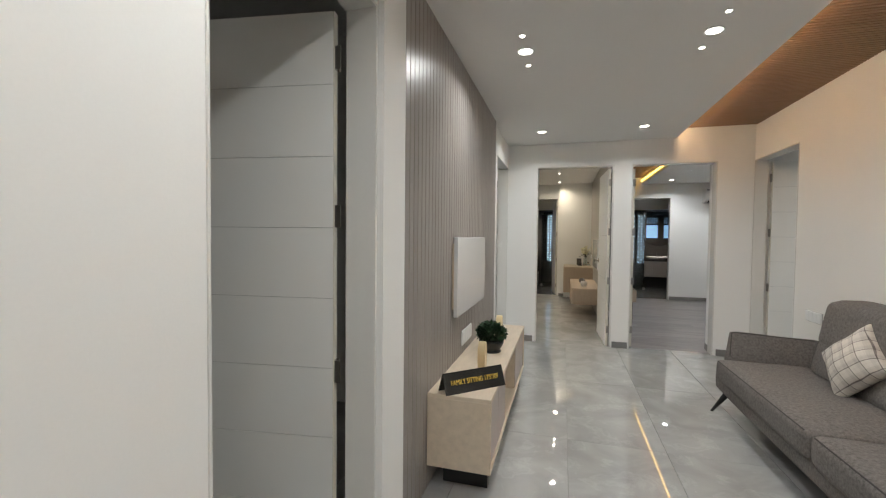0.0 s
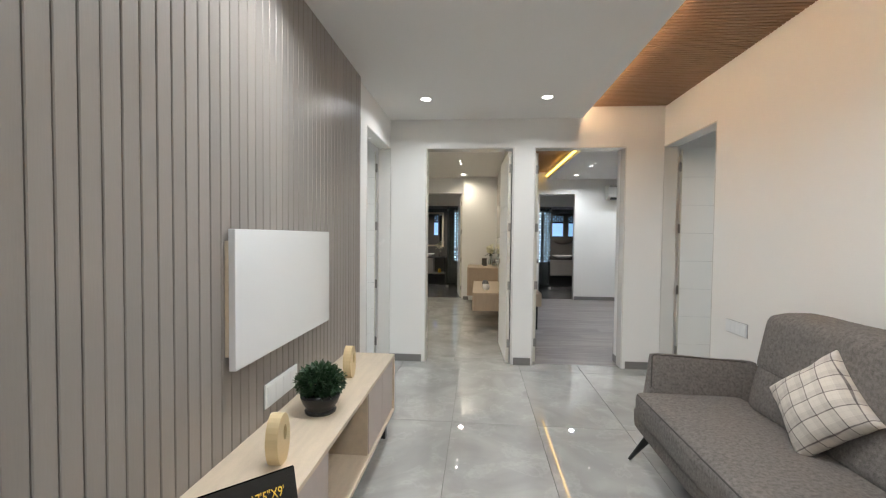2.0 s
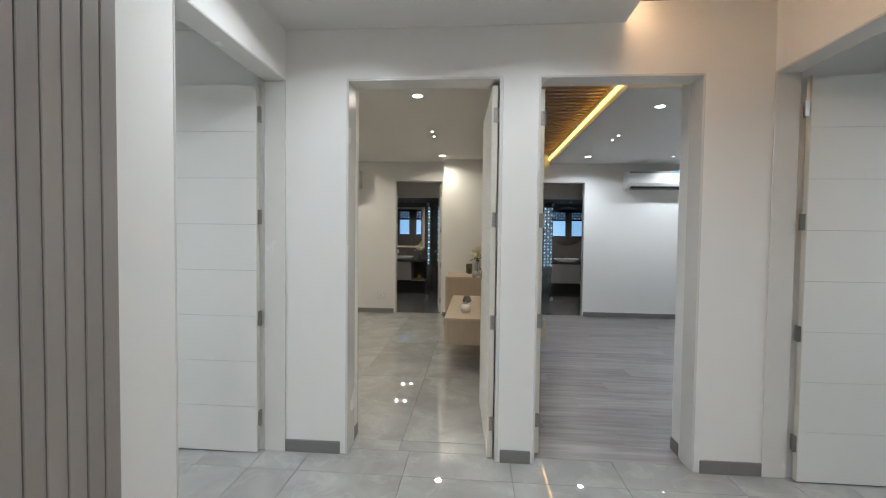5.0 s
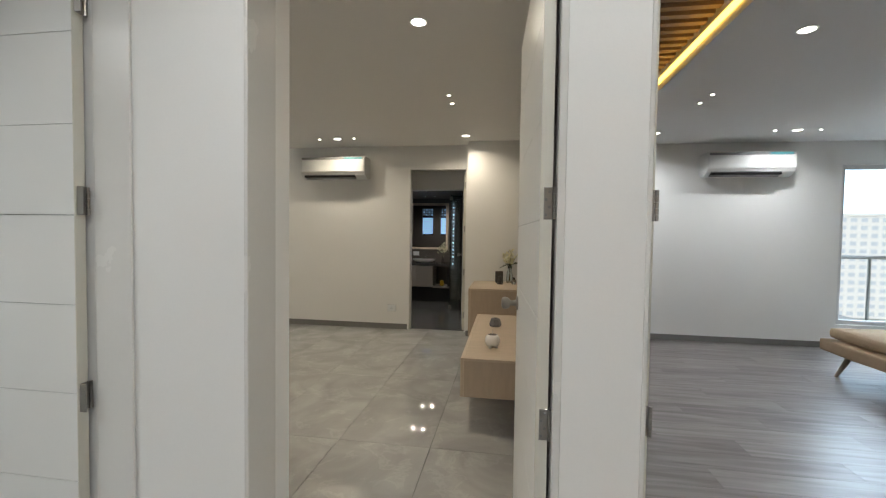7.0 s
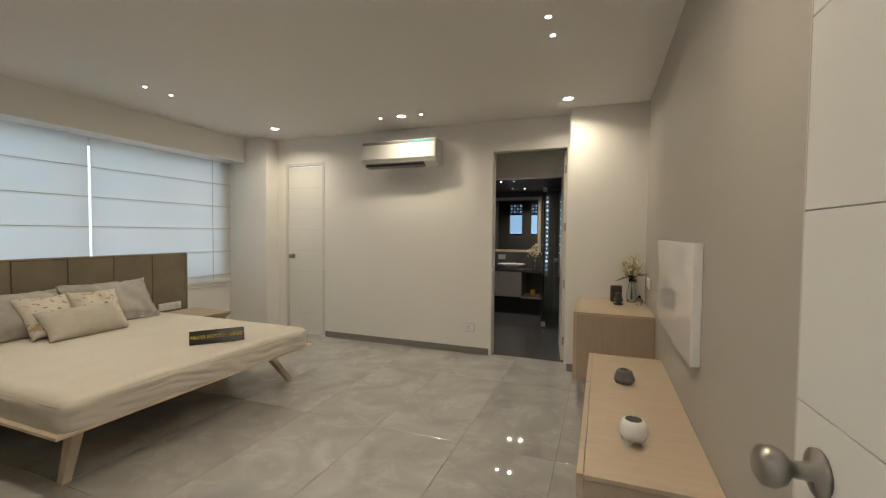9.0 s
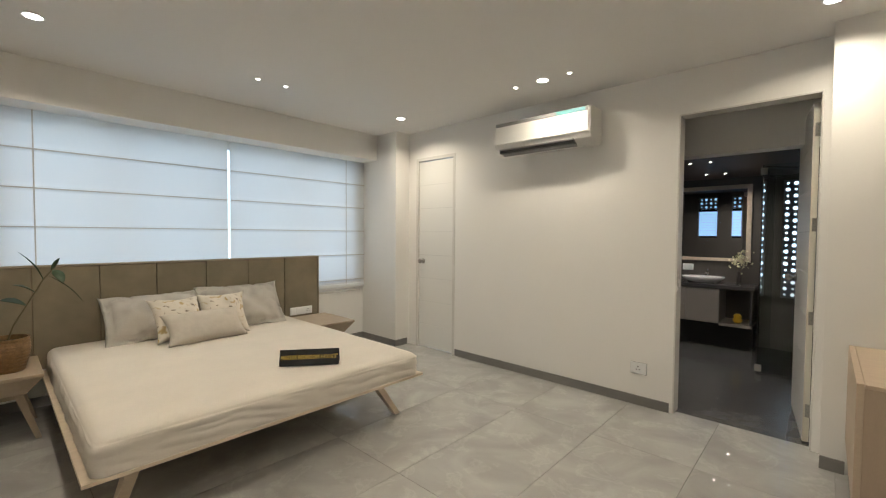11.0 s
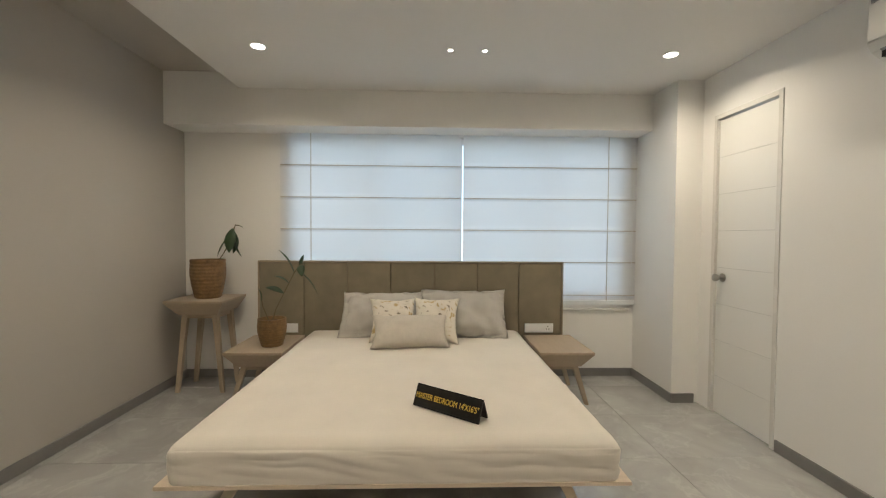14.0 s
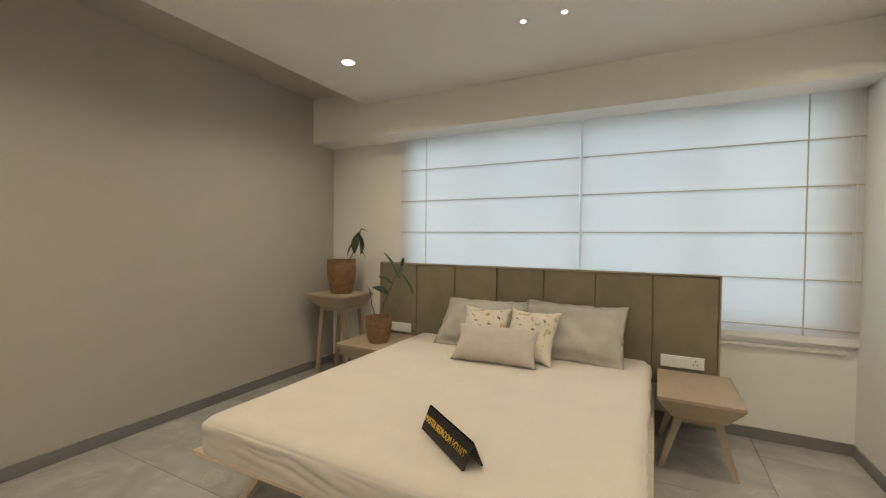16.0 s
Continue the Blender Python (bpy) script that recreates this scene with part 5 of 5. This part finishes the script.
def perforated(bm, xa, xb, za, zb, y, depth, cell):
    """A sheet of square cells, each with a round hole through it, large and small by turns."""
    nx, nz = max(2, round((xb - xa) / cell)), max(2, round((zb - za) / cell))
    cw, ch = (xb - xa) / nx, (zb - za) / nz
    for a in range(nx):
        for c in range(nz):
            ox, oz = xa + (a + 0.5) * cw, za + (c + 0.5) * ch
            outer = [(cw / 2 * (1, 1, 0, -1, -1, -1, 0, 1)[i], ch / 2 * (0, 1, 1, 1, 0, -1, -1, -1)[i]) for i in range(8)]
            rr = cw * (0.30 if (a + c) % 2 else 0.17)
            hole = [(rr * math.cos(i * math.pi / 4), rr * math.sin(i * math.pi / 4)) for i in range(8)]
            rows_ = [[bm.verts.new((ox + p, y_, oz + q)) for p, q in ring] for y_ in (y, y + depth) for ring in (outer, hole)]
            for i in range(8):
                k = (i + 1) % 8
                bm.faces.new((rows_[0][i], rows_[1][i], rows_[1][k], rows_[0][k]))
                bm.faces.new((rows_[2][i], rows_[2][k], rows_[3][k], rows_[3][i]))
                bm.faces.new((rows_[1][i], rows_[3][i], rows_[3][k], rows_[1][k]))


def bathroom(x0, x1, y0, opening, tag, vanity, round_mirror, jali, shaft):
    wall("wall_bath_far_" + tag, 'y', BYE, BYE + 0.15, x0, x1, [(jali[0], jali[1], 0.60, 1.93)], material=M_BDARK, label="dark tiled bathroom wall")
    wall("wall_bath_west_" + tag, 'x', x0 - 0.1, x0, y0, BYE + 0.15, [], material=M_BDARK)
    wall("wall_bath_east_" + tag, 'x', x1, x1 + 0.1, y0, BYE + 0.15, [], material=M_BDARK)
    # shaft added out of direct view so that its windows show in the mirror
    sx0, sx1, sy, slots = shaft
    wall("wall_bath_shaft_" + tag, 'y', sy - 0.1, sy, sx0, sx1, [(p, q, 1.27, 1.93) for p, q in slots], material=M_BDARK, label="dark tiled wall of an added shaft holding the mirrored windows")
    ex = sx1 if tag == "a" else sx0
    wall("wall_bath_shaft_end_" + tag, 'x', ex - (0.1 if tag == "a" else 0.0), ex + (0.0 if tag == "a" else 0.1), y0 + 0.012, sy - 0.101, [], material=M_BDARK)
    for p, q in slots:
        w_ = tagged(new("window_bath_" + tag), "small frosted bathroom window under a perforated vent", "window", "", "structure")
        part("pane", B(p, q, sy - 0.07, sy - 0.06, 1.30, 1.70), M_FROST, w_, "frosted pane that glows in place of daylight")
        part("glow_sheet", B(p, q, sy - 0.075, sy - 0.065, 1.74, 1.93), M_FROST, w_, "glowing sheet in place of daylight behind the vent holes")
        part("window_frame", B(p, q, sy - 0.08, sy - 0.03, 1.27, 1.30), M_BLACK, w_)
        part("window_frame", B(p, q, sy - 0.08, sy - 0.03, 1.70, 1.74), M_BLACK, w_)
        vent = bmesh.new()
        perforated(vent, p, q, 1.742, 1.93, sy - 0.05, 0.012, 0.062)
        part("vent_screen", vent, M_BDARK, w_)
        for k in range(1, 9):
            part("louvre_line", B(p + 0.004, q - 0.004, sy - 0.0595, sy - 0.056, 1.30 + k * 0.044, 1.304 + k * 0.044), M_ALU, w_)
    structure(part("ceiling_bath_" + tag, B(x0, x1, y0 + 0.56, BYE, 2.0, 2.1), M_BBROWN), "dark brown board ceiling")
    structure(part("beam_bath_" + tag, B(x0, x1, y0 + 0.40, y0 + 0.56, 1.935, SLAB - 0.003), M_WALL), "pale lintel beam")
    wall("wall_bath_near_" + tag, 'y', y0 + 0.0005, y0 + 0.011, x0, x1, [(*opening, 0, DH)], material=M_BDARK)
    vx0, vx1 = vanity
    v = thing("vanity_unit", "wall-hung grey vanity unit with open shelf under a dark stone top", "vanity")
    w = vx1 - vx0
    split = vx0 + w * 0.62
    part("cabinet", B(vx0, split, 12.07, BYE - 0.001, 0.29, 0.69, bevel=0.002), M_VAN, v)
    for z0_, z1_ in ((0.30, 0.485), (0.493, 0.68)):
        part("drawer", B(vx0 + 0.01, vx0 + w * 0.2, 12.052, 12.068, z0_, z1_), M_VAN, v)
    part("door", B(vx0 + w * 0.2 + 0.006, split - 0.004, 12.052, 12.068, 0.30, 0.68), M_VAN, v)
    part("shelf", B(split, vx1, 12.07, BYE - 0.001, 0.27, 0.30), M_VAN, v)
    part("side", B(vx1 - 0.02, vx1, 12.07, BYE - 0.001, 0.301, 0.69), M_GRANITE, v)
    part("plinth", B(vx0, vx1, 12.20, BYE - 0.001, 0.0, 0.268), M_BLEG, v)
    t = thing("stone_worktop", "dark stone vanity worktop", "worktop")
    part("slab", B(vx0 - 0.005, vx1 + 0.02, 12.04, BYE - 0.001, 0.692, 0.735, bevel=0.003), M_GRANITE, t)
    cx = vx0 + w * 0.36
    b = thing("wash_basin", "white oval countertop basin", "basin", cx, 12.27, 0.736)
    o = part("bowl", turned([(0.09, 0), (0.15, 0.012), (0.20, 0.045), (0.205, 0.06), (0.195, 0.06), (0.15, 0.025), (0.05, 0.016)], 32), M_CERW, b, "", True)
    o.scale = (1.32 if round_mirror else 1.1, 0.72, 1.2)
    f = thing("basin_tap", "chrome basin tap behind the basin", "tap", cx + 0.02, 12.445, 0.736)
    bm = rod(bmesh.new(), (0, 0, 0), (0, 0, 0.13), 0.012)
    rod(bm, (0, 0, 0.12), (0, -0.11, 0.11), 0.009)
    rod(bm, (0, 0, 0.13), (0, 0.01, 0.16), 0.006)
    part("spout", bm, M_CHROME, f, "", True)
    mi = thing("wall_mirror", "round wall mirror above the basin" if round_mirror else "rectangular wall mirror in a pale wood frame", "mirror")
    if round_mirror:
        mo = part("mirror_glass", turned([(0.425, 0), (0.425, 0.012)], 48), M_MIRROR, mi)
        mo.matrix_basis = pose(2.895, BYE - 0.003, 1.515, 90, 0, 0)
    else:
        part("mirror_glass", B(vx0 + 0.02, vx1 - 0.12, BYE - 0.022, BYE - 0.004, 1.03, 1.86), M_MIRROR, mi)
        for a in ((vx0 - 0.03, vx1 - 0.07, 0.99, 1.03), (vx0 - 0.03, vx1 - 0.07, 1.86, 1.91), (vx1 - 0.12, vx1 - 0.07, 1.03, 1.86)):
            part("frame", B(a[0], a[1], BYE - 0.03, BYE - 0.002, a[2], a[3], bevel=0.002, seg=1), M_OAK, mi)
        yo = thing("yellow_ornament", "small yellow ceramic figure on the vanity shelf", "ornament", vx0 + w * 0.82, 12.2, 0.301)
        part("figure", turned([(0.03, 0), (0.05, 0.03), (0.035, 0.06), (0.042, 0.08), (0.02, 0.105)], 16), M_YEL, yo, "", True)
        switch_plate("socket_plate", "white switch plate above the vanity", 'y', BYE, vx0 + 0.02, vx0 + 0.14, 0.86, 0.94, -1, 2)
    # blossom sprig by the mirror
    rg = random.Random(5)
    sp = thing("flower_vase", "white blossom in a slim vase on the vanity", "vase", vx1 - 0.16, 12.34, 0.736)
    part("vase", turned([(0.022, 0), (0.026, 0.04), (0.014, 0.12), (0.017, 0.15)], 16), M_CERB, sp, "", True)
    fb_ = bmesh.new()
    for i in range(100):
        m = Matrix.Translation((rg.gauss(0, 0.05), rg.gauss(0, 0.03), 0.27 + rg.gauss(0, 0.05))) @ Euler((rg.uniform(-1.5, 1.5), rg.uniform(-1.5, 1.5), 0)).to_matrix().to_4x4()
        s = 0.022
        fb_.faces.new([fb_.verts.new(m @ Vector(p)) for p in ((0, 0, 0), (s * 0.6, -s * 0.5, 0.005), (s * 1.2, 0, 0.001), (s * 0.6, s * 0.5, 0.005))])
    part("blossom", fb_, M_PETAL, sp)
    part("stems", rod(rod(bmesh.new(), (0, 0, 0.1), (0.05, 0, 0.32), 0.002), (0, 0, 0.1), (-0.05, 0, 0.33), 0.002), M_STEM, sp)
    # perforated screen in the far wall
    j = tagged(new("window_screen_" + tag), "perforated white screen with daylight behind", "screen", "", "structure")
    bm = bmesh.new()
    perforated(bm, jali[0], jali[1], 0.60, 1.93, BYE + 0.02, 0.03, 0.0715)
    part("screen", bm, M_JALI, j)
    return v


bathroom(-1.90, XT2 - 0.06, YB + 0.121, BD1, "a", (-1.02, -0.22), False, (-0.01, 0.34), (-1.90, -0.62, 10.50, ((-1.225, -0.96), (-0.765, -0.635))))
bathroom(1.28, 3.90, YB2 + 0.121, BD2, "b", (2.50, 3.45), True, (1.75, 2.33), (2.86, 3.90, 10.60, ((2.93, 3.26), (3.42, 3.70))))
# shower screens
for tag, x, ya, xe in (("a", -0.09, 11.32, 0.98), ("b", 2.36, 11.32, 1.30)):
    s = thing("shower_screen", "clear glass shower screen with steel corner fittings", "shower screen")
    xm = (x + xe) / 2
    sgn = 1 if xe > x else -1
    for n_, a_, b_ in (("glass", x, xm - sgn * 0.004), ("glass_door", xm + sgn * 0.004, xe)):
        part(n_, B(min(a_, b_), max(a_, b_), ya - 0.004, ya + 0.004, 0.012, 1.96), M_SGLASS, s)
    part("side_glass", B(x - 0.004, x + 0.004, ya + 0.006, BYE - 0.002, 0.012, 1.96), M_SGLASS, s, "clear glass side panel")
    part("header_rail", rod(bmesh.new(), (x + sgn * 0.02, ya + 0.02, 1.94), (x + sgn * 0.36, ya + 0.36, 1.94), 0.009), M_CHROME, s, "chrome corner brace")
    for z in (0.05, 1.90):
        part("clamp", B(x - 0.02, x + 0.03, ya - 0.016, ya + 0.016, z - 0.03, z + 0.03, bevel=0.003), M_STEEL, s)
    part("towel_bar", rod(bmesh.new(), (x + sgn * 0.55, ya + 0.03, 0.98), (x + sgn * 0.95, ya + 0.03, 0.98), 0.009), M_CHROME, s)
for x, y in ((-0.64, 11.07), (-0.47, 11.07), (-0.67, 12.00), (-0.49, 12.00), (2.66, 11.07), (2.86, 11.07), (2.66, 12.00), (2.86, 12.00)):
    downlight(x, y, 2.0, 3.2, False, (1.0, 0.92, 0.82))

# ---- second bedroom ----
bn = thing("bench", "tan upholstered bench on splayed wood legs by the window", "bench")
part("cushion", soft_box(3.92, 5.6, 7.5, 8.80, 0.34, 0.46, 0.05, 0.012, 3, 10), M_TAN, bn, "tan cushion", True)
part("frame", soft_box(3.865, 5.65, 7.46, 8.83, 0.22, 0.345, 0.03, 0.0, 4, 6), M_TAN, bn, "", True)
for x, y, dx, dy in ((4.02, 7.62, -0.08, -0.06), (4.02, 8.64, -0.08, 0.06), (5.45, 7.62, 0.08, -0.06), (5.45, 8.64, 0.08, 0.06)):
    part("leg", rod(bmesh.new(), (x + dx, y + dy, 0), (x, y, 0.23), 0.014, 0.026, 12), M_ASH, bn, "", True)
c2 = thing("console_table", "pale wood console on thin dark legs", "console")
part("body", B(XT2 + 0.012, 1.53, 7.0, 8.6, 0.32, 0.50, bevel=0.003), M_ASH, c2)
for x in (1.22, 1.47):
    for y in (7.03, 8.57):
        part("leg", B(x - 0.012, x + 0.012, y - 0.012, y + 0.012, 0, 0.32), M_BLEG, c2)
w2 = tagged(new("window_4"), "tall balcony window in the second bedroom", "window", "", "structure")
for a in ((4.74, 4.79, 0.28, 2.17), (6.05, 6.10, 0.28, 2.17), (4.79, 6.05, 0.28, 0.33), (4.79, 6.05, 2.12, 2.17), (5.40, 5.45, 0.33, 2.12)):
    part("window_frame", B(a[0], a[1], YB2 + 0.03, YB2 + 0.08, a[2], a[3]), M_ALU, w2)
for a, b in ((4.79, 5.40), (5.45, 6.05)):
    g = part("pane", B(a, b, YB2 + 0.052, YB2 + 0.058, 0.33, 2.12), M_GLASS, w2)
    g.visible_shadow = False
rail = thing("balcony_rail", "grey steel balcony rail outside the window", "railing")
part("top_rail", rod(bmesh.new(), (4.3, 10.9, 1.05), (6.6, 10.9, 1.05), 0.025), M_STEEL, rail)
part("bottom_rail", rod(bmesh.new(), (4.3, 10.9, 0.15), (6.6, 10.9, 0.15), 0.02), M_STEEL, rail)
for i in range(4):
    part("post", rod(bmesh.new(), (4.35 + i * 0.74, 10.9, -0.1), (4.35 + i * 0.74, 10.9, 1.05), 0.02), M_STEEL, rail)
structure(part("balcony_slab", B(4.0, 6.8, YB2 + 0.12, 11.0, -0.25, -0.02), M_BASE), "grey balcony slab")


# ---- outside ----
structure(part("ground", B(-900, 900, -900, 900, -31, -30), M_GROUND), "hazy city ground far below")


structure(part("backdrop", B(-420, 700, 420, 424, -30, 330), emit("hazy_bright_sky", (0.60, 0.79, 1.0), 2.6)), "bright hazy sky at the horizon")


def tower(x, y, w, d, h, floors, cols):
    e = thing("apartment_building", "pale distant apartment tower with rows of windows", "building", x, y, -30)
    part("wall", B(-w / 2, w / 2, -d / 2, d / 2, 0, h), M_FACADE, e)
    part("roof", B(-w / 2 - 0.3, w / 2 + 0.3, -d / 2 - 0.3, d / 2 + 0.3, h, h + 1.2), M_FACADE, e)
    fh, cw = h / floors, w / cols
    for f in range(floors):
        for c in range(cols):
            part("window", B(-w / 2 + (c + 0.2) * cw, -w / 2 + (c + 0.8) * cw, -d / 2 - 0.05, -d / 2 + 0.02, (f + 0.3) * fh, (f + 0.8) * fh), M_FWIN, e)


tower(150, 205, 34, 20, 41, 13, 9)
tower(196, 215, 40, 20, 37, 12, 10)
tower(110, 240, 46, 18, 33, 10, 10)
tower(250, 260, 60, 18, 35, 10, 12)


# ---- floor pieces, last ----
def tiles(name, label, x0, x1, y0, y1, ox, oy, w, d, material, gap=0.0022, stagger=0.0, z=0.0):
    """Tiles over a rectangle, cut at its edges, on joints through (ox, oy)."""
    e = structure(new(name), label)
    lay = random.Random(len(name))
    cache = {}
    i0, i1 = math.floor((x0 - ox) / w), math.ceil((x1 - ox) / w)
    for i in range(i0, i1):
        off = oy + (stagger * d if i % 2 else 0)
        for k in range(math.floor((y0 - off) / d), math.ceil((y1 - off) / d)):
            a, b = max(x0, ox + i * w), min(x1, ox + (i + 1) * w)
            p, q = max(y0, off + k * d), min(y1, off + (k + 1) * d)
            if b - a < 0.01 or q - p < 0.01:
                continue
            key = (round(b - a, 3), round(q - p, 3))
            if key not in cache:
                bm = bmesh.new()
                hx, hy = key[0] / 2 - gap / 2, key[1] / 2 - gap / 2
                box(bm, -hx, hx, -hy, hy, -0.0125, 0.0)
                bmesh.ops.bevel(bm, geom=[g for g in bm.edges if all(v.co.z > -0.001 for v in g.verts)], offset=0.0008, segments=1, affect='EDGES')
                ob = part("tile" if material is not M_PLANK else "plank", bm, material, e)
                cache[key] = ob.data
            else:
                ob = new("tile" if material is not M_PLANK else "plank", cache[key])
                ob.parent = e
            ob.location = ((a + b) / 2, (p + q) / 2, z)
            ob.rotation_euler = (lay.gauss(0, 0.0003), lay.gauss(0, 0.0003), 0)
    return e


tiles("floor_sitting", "polished grey porcelain floor tiles", XL - 0.12, XR + 0.12, -3.2, 5.46, 0.495, 4.055, 0.578, 1.15, M_TILE)
tiles("floor_master", "polished grey porcelain floor tiles", XW, XT, 5.46, YB + 0.06, -0.15, 7.89, 0.578, 1.155, M_TILE)
tiles("floor_bath", "dark grey bathroom floor tiles", -1.10, XT2 - 0.06, YB + 0.06, BYE, -0.4, 9.9, 0.60, 0.60, M_BTILE)
tiles("floor_bath_second", "dark grey bathroom floor tiles", 1.28, 3.6, YB2 + 0.06, BYE, 1.9, 9.9, 0.60, 0.60, M_BTILE)
tiles("floor_side_west", "grey floor tiles of the side room", -2.5, XL - 0.12, -3.2, YF - 0.001, 0.495, 4.055, 0.578, 1.15, M_TILE)
tiles("floor_side_east", "grey floor tiles of the side room", XR + 0.12, 4.5, -3.2, YF - 0.001, 0.495, 4.055, 0.578, 1.15, M_TILE)


def planks(name, label, x0, x1, y0, y1, w, length):
    e = structure(new(name), label)
    cache = {}
    rows = math.ceil((y1 - y0) / w)
    for r in range(rows):
        p, q = y0 + r * w, min(y1, y0 + (r + 1) * w)
        s = x0 - length * ((r * 0.37) % 1)
        while s < x1:
            a, b = max(x0, s), min(x1, s + length)
            s += length
            if b - a < 0.02:
                continue
            key = (round(b - a, 3), round(q - p, 3))
            if key not in cache:
                bm = B(-key[0] / 2 + 0.0006, key[0] / 2 - 0.0006, -key[1] / 2 + 0.0008, key[1] / 2 - 0.0008, -0.0125, 0)
                ob = part("plank", bm, M_PLANK, e)
                cache[key] = ob.data
            else:
                ob = new("plank", cache[key])
                ob.parent = e
            ob.location = ((a + b) / 2, (p + q) / 2, 0)
    return e


planks("floor_second_bedroom", "grey-brown wood laminate planks", XT, XE, 5.46, YB2 + 0.06, 0.19, 1.25)
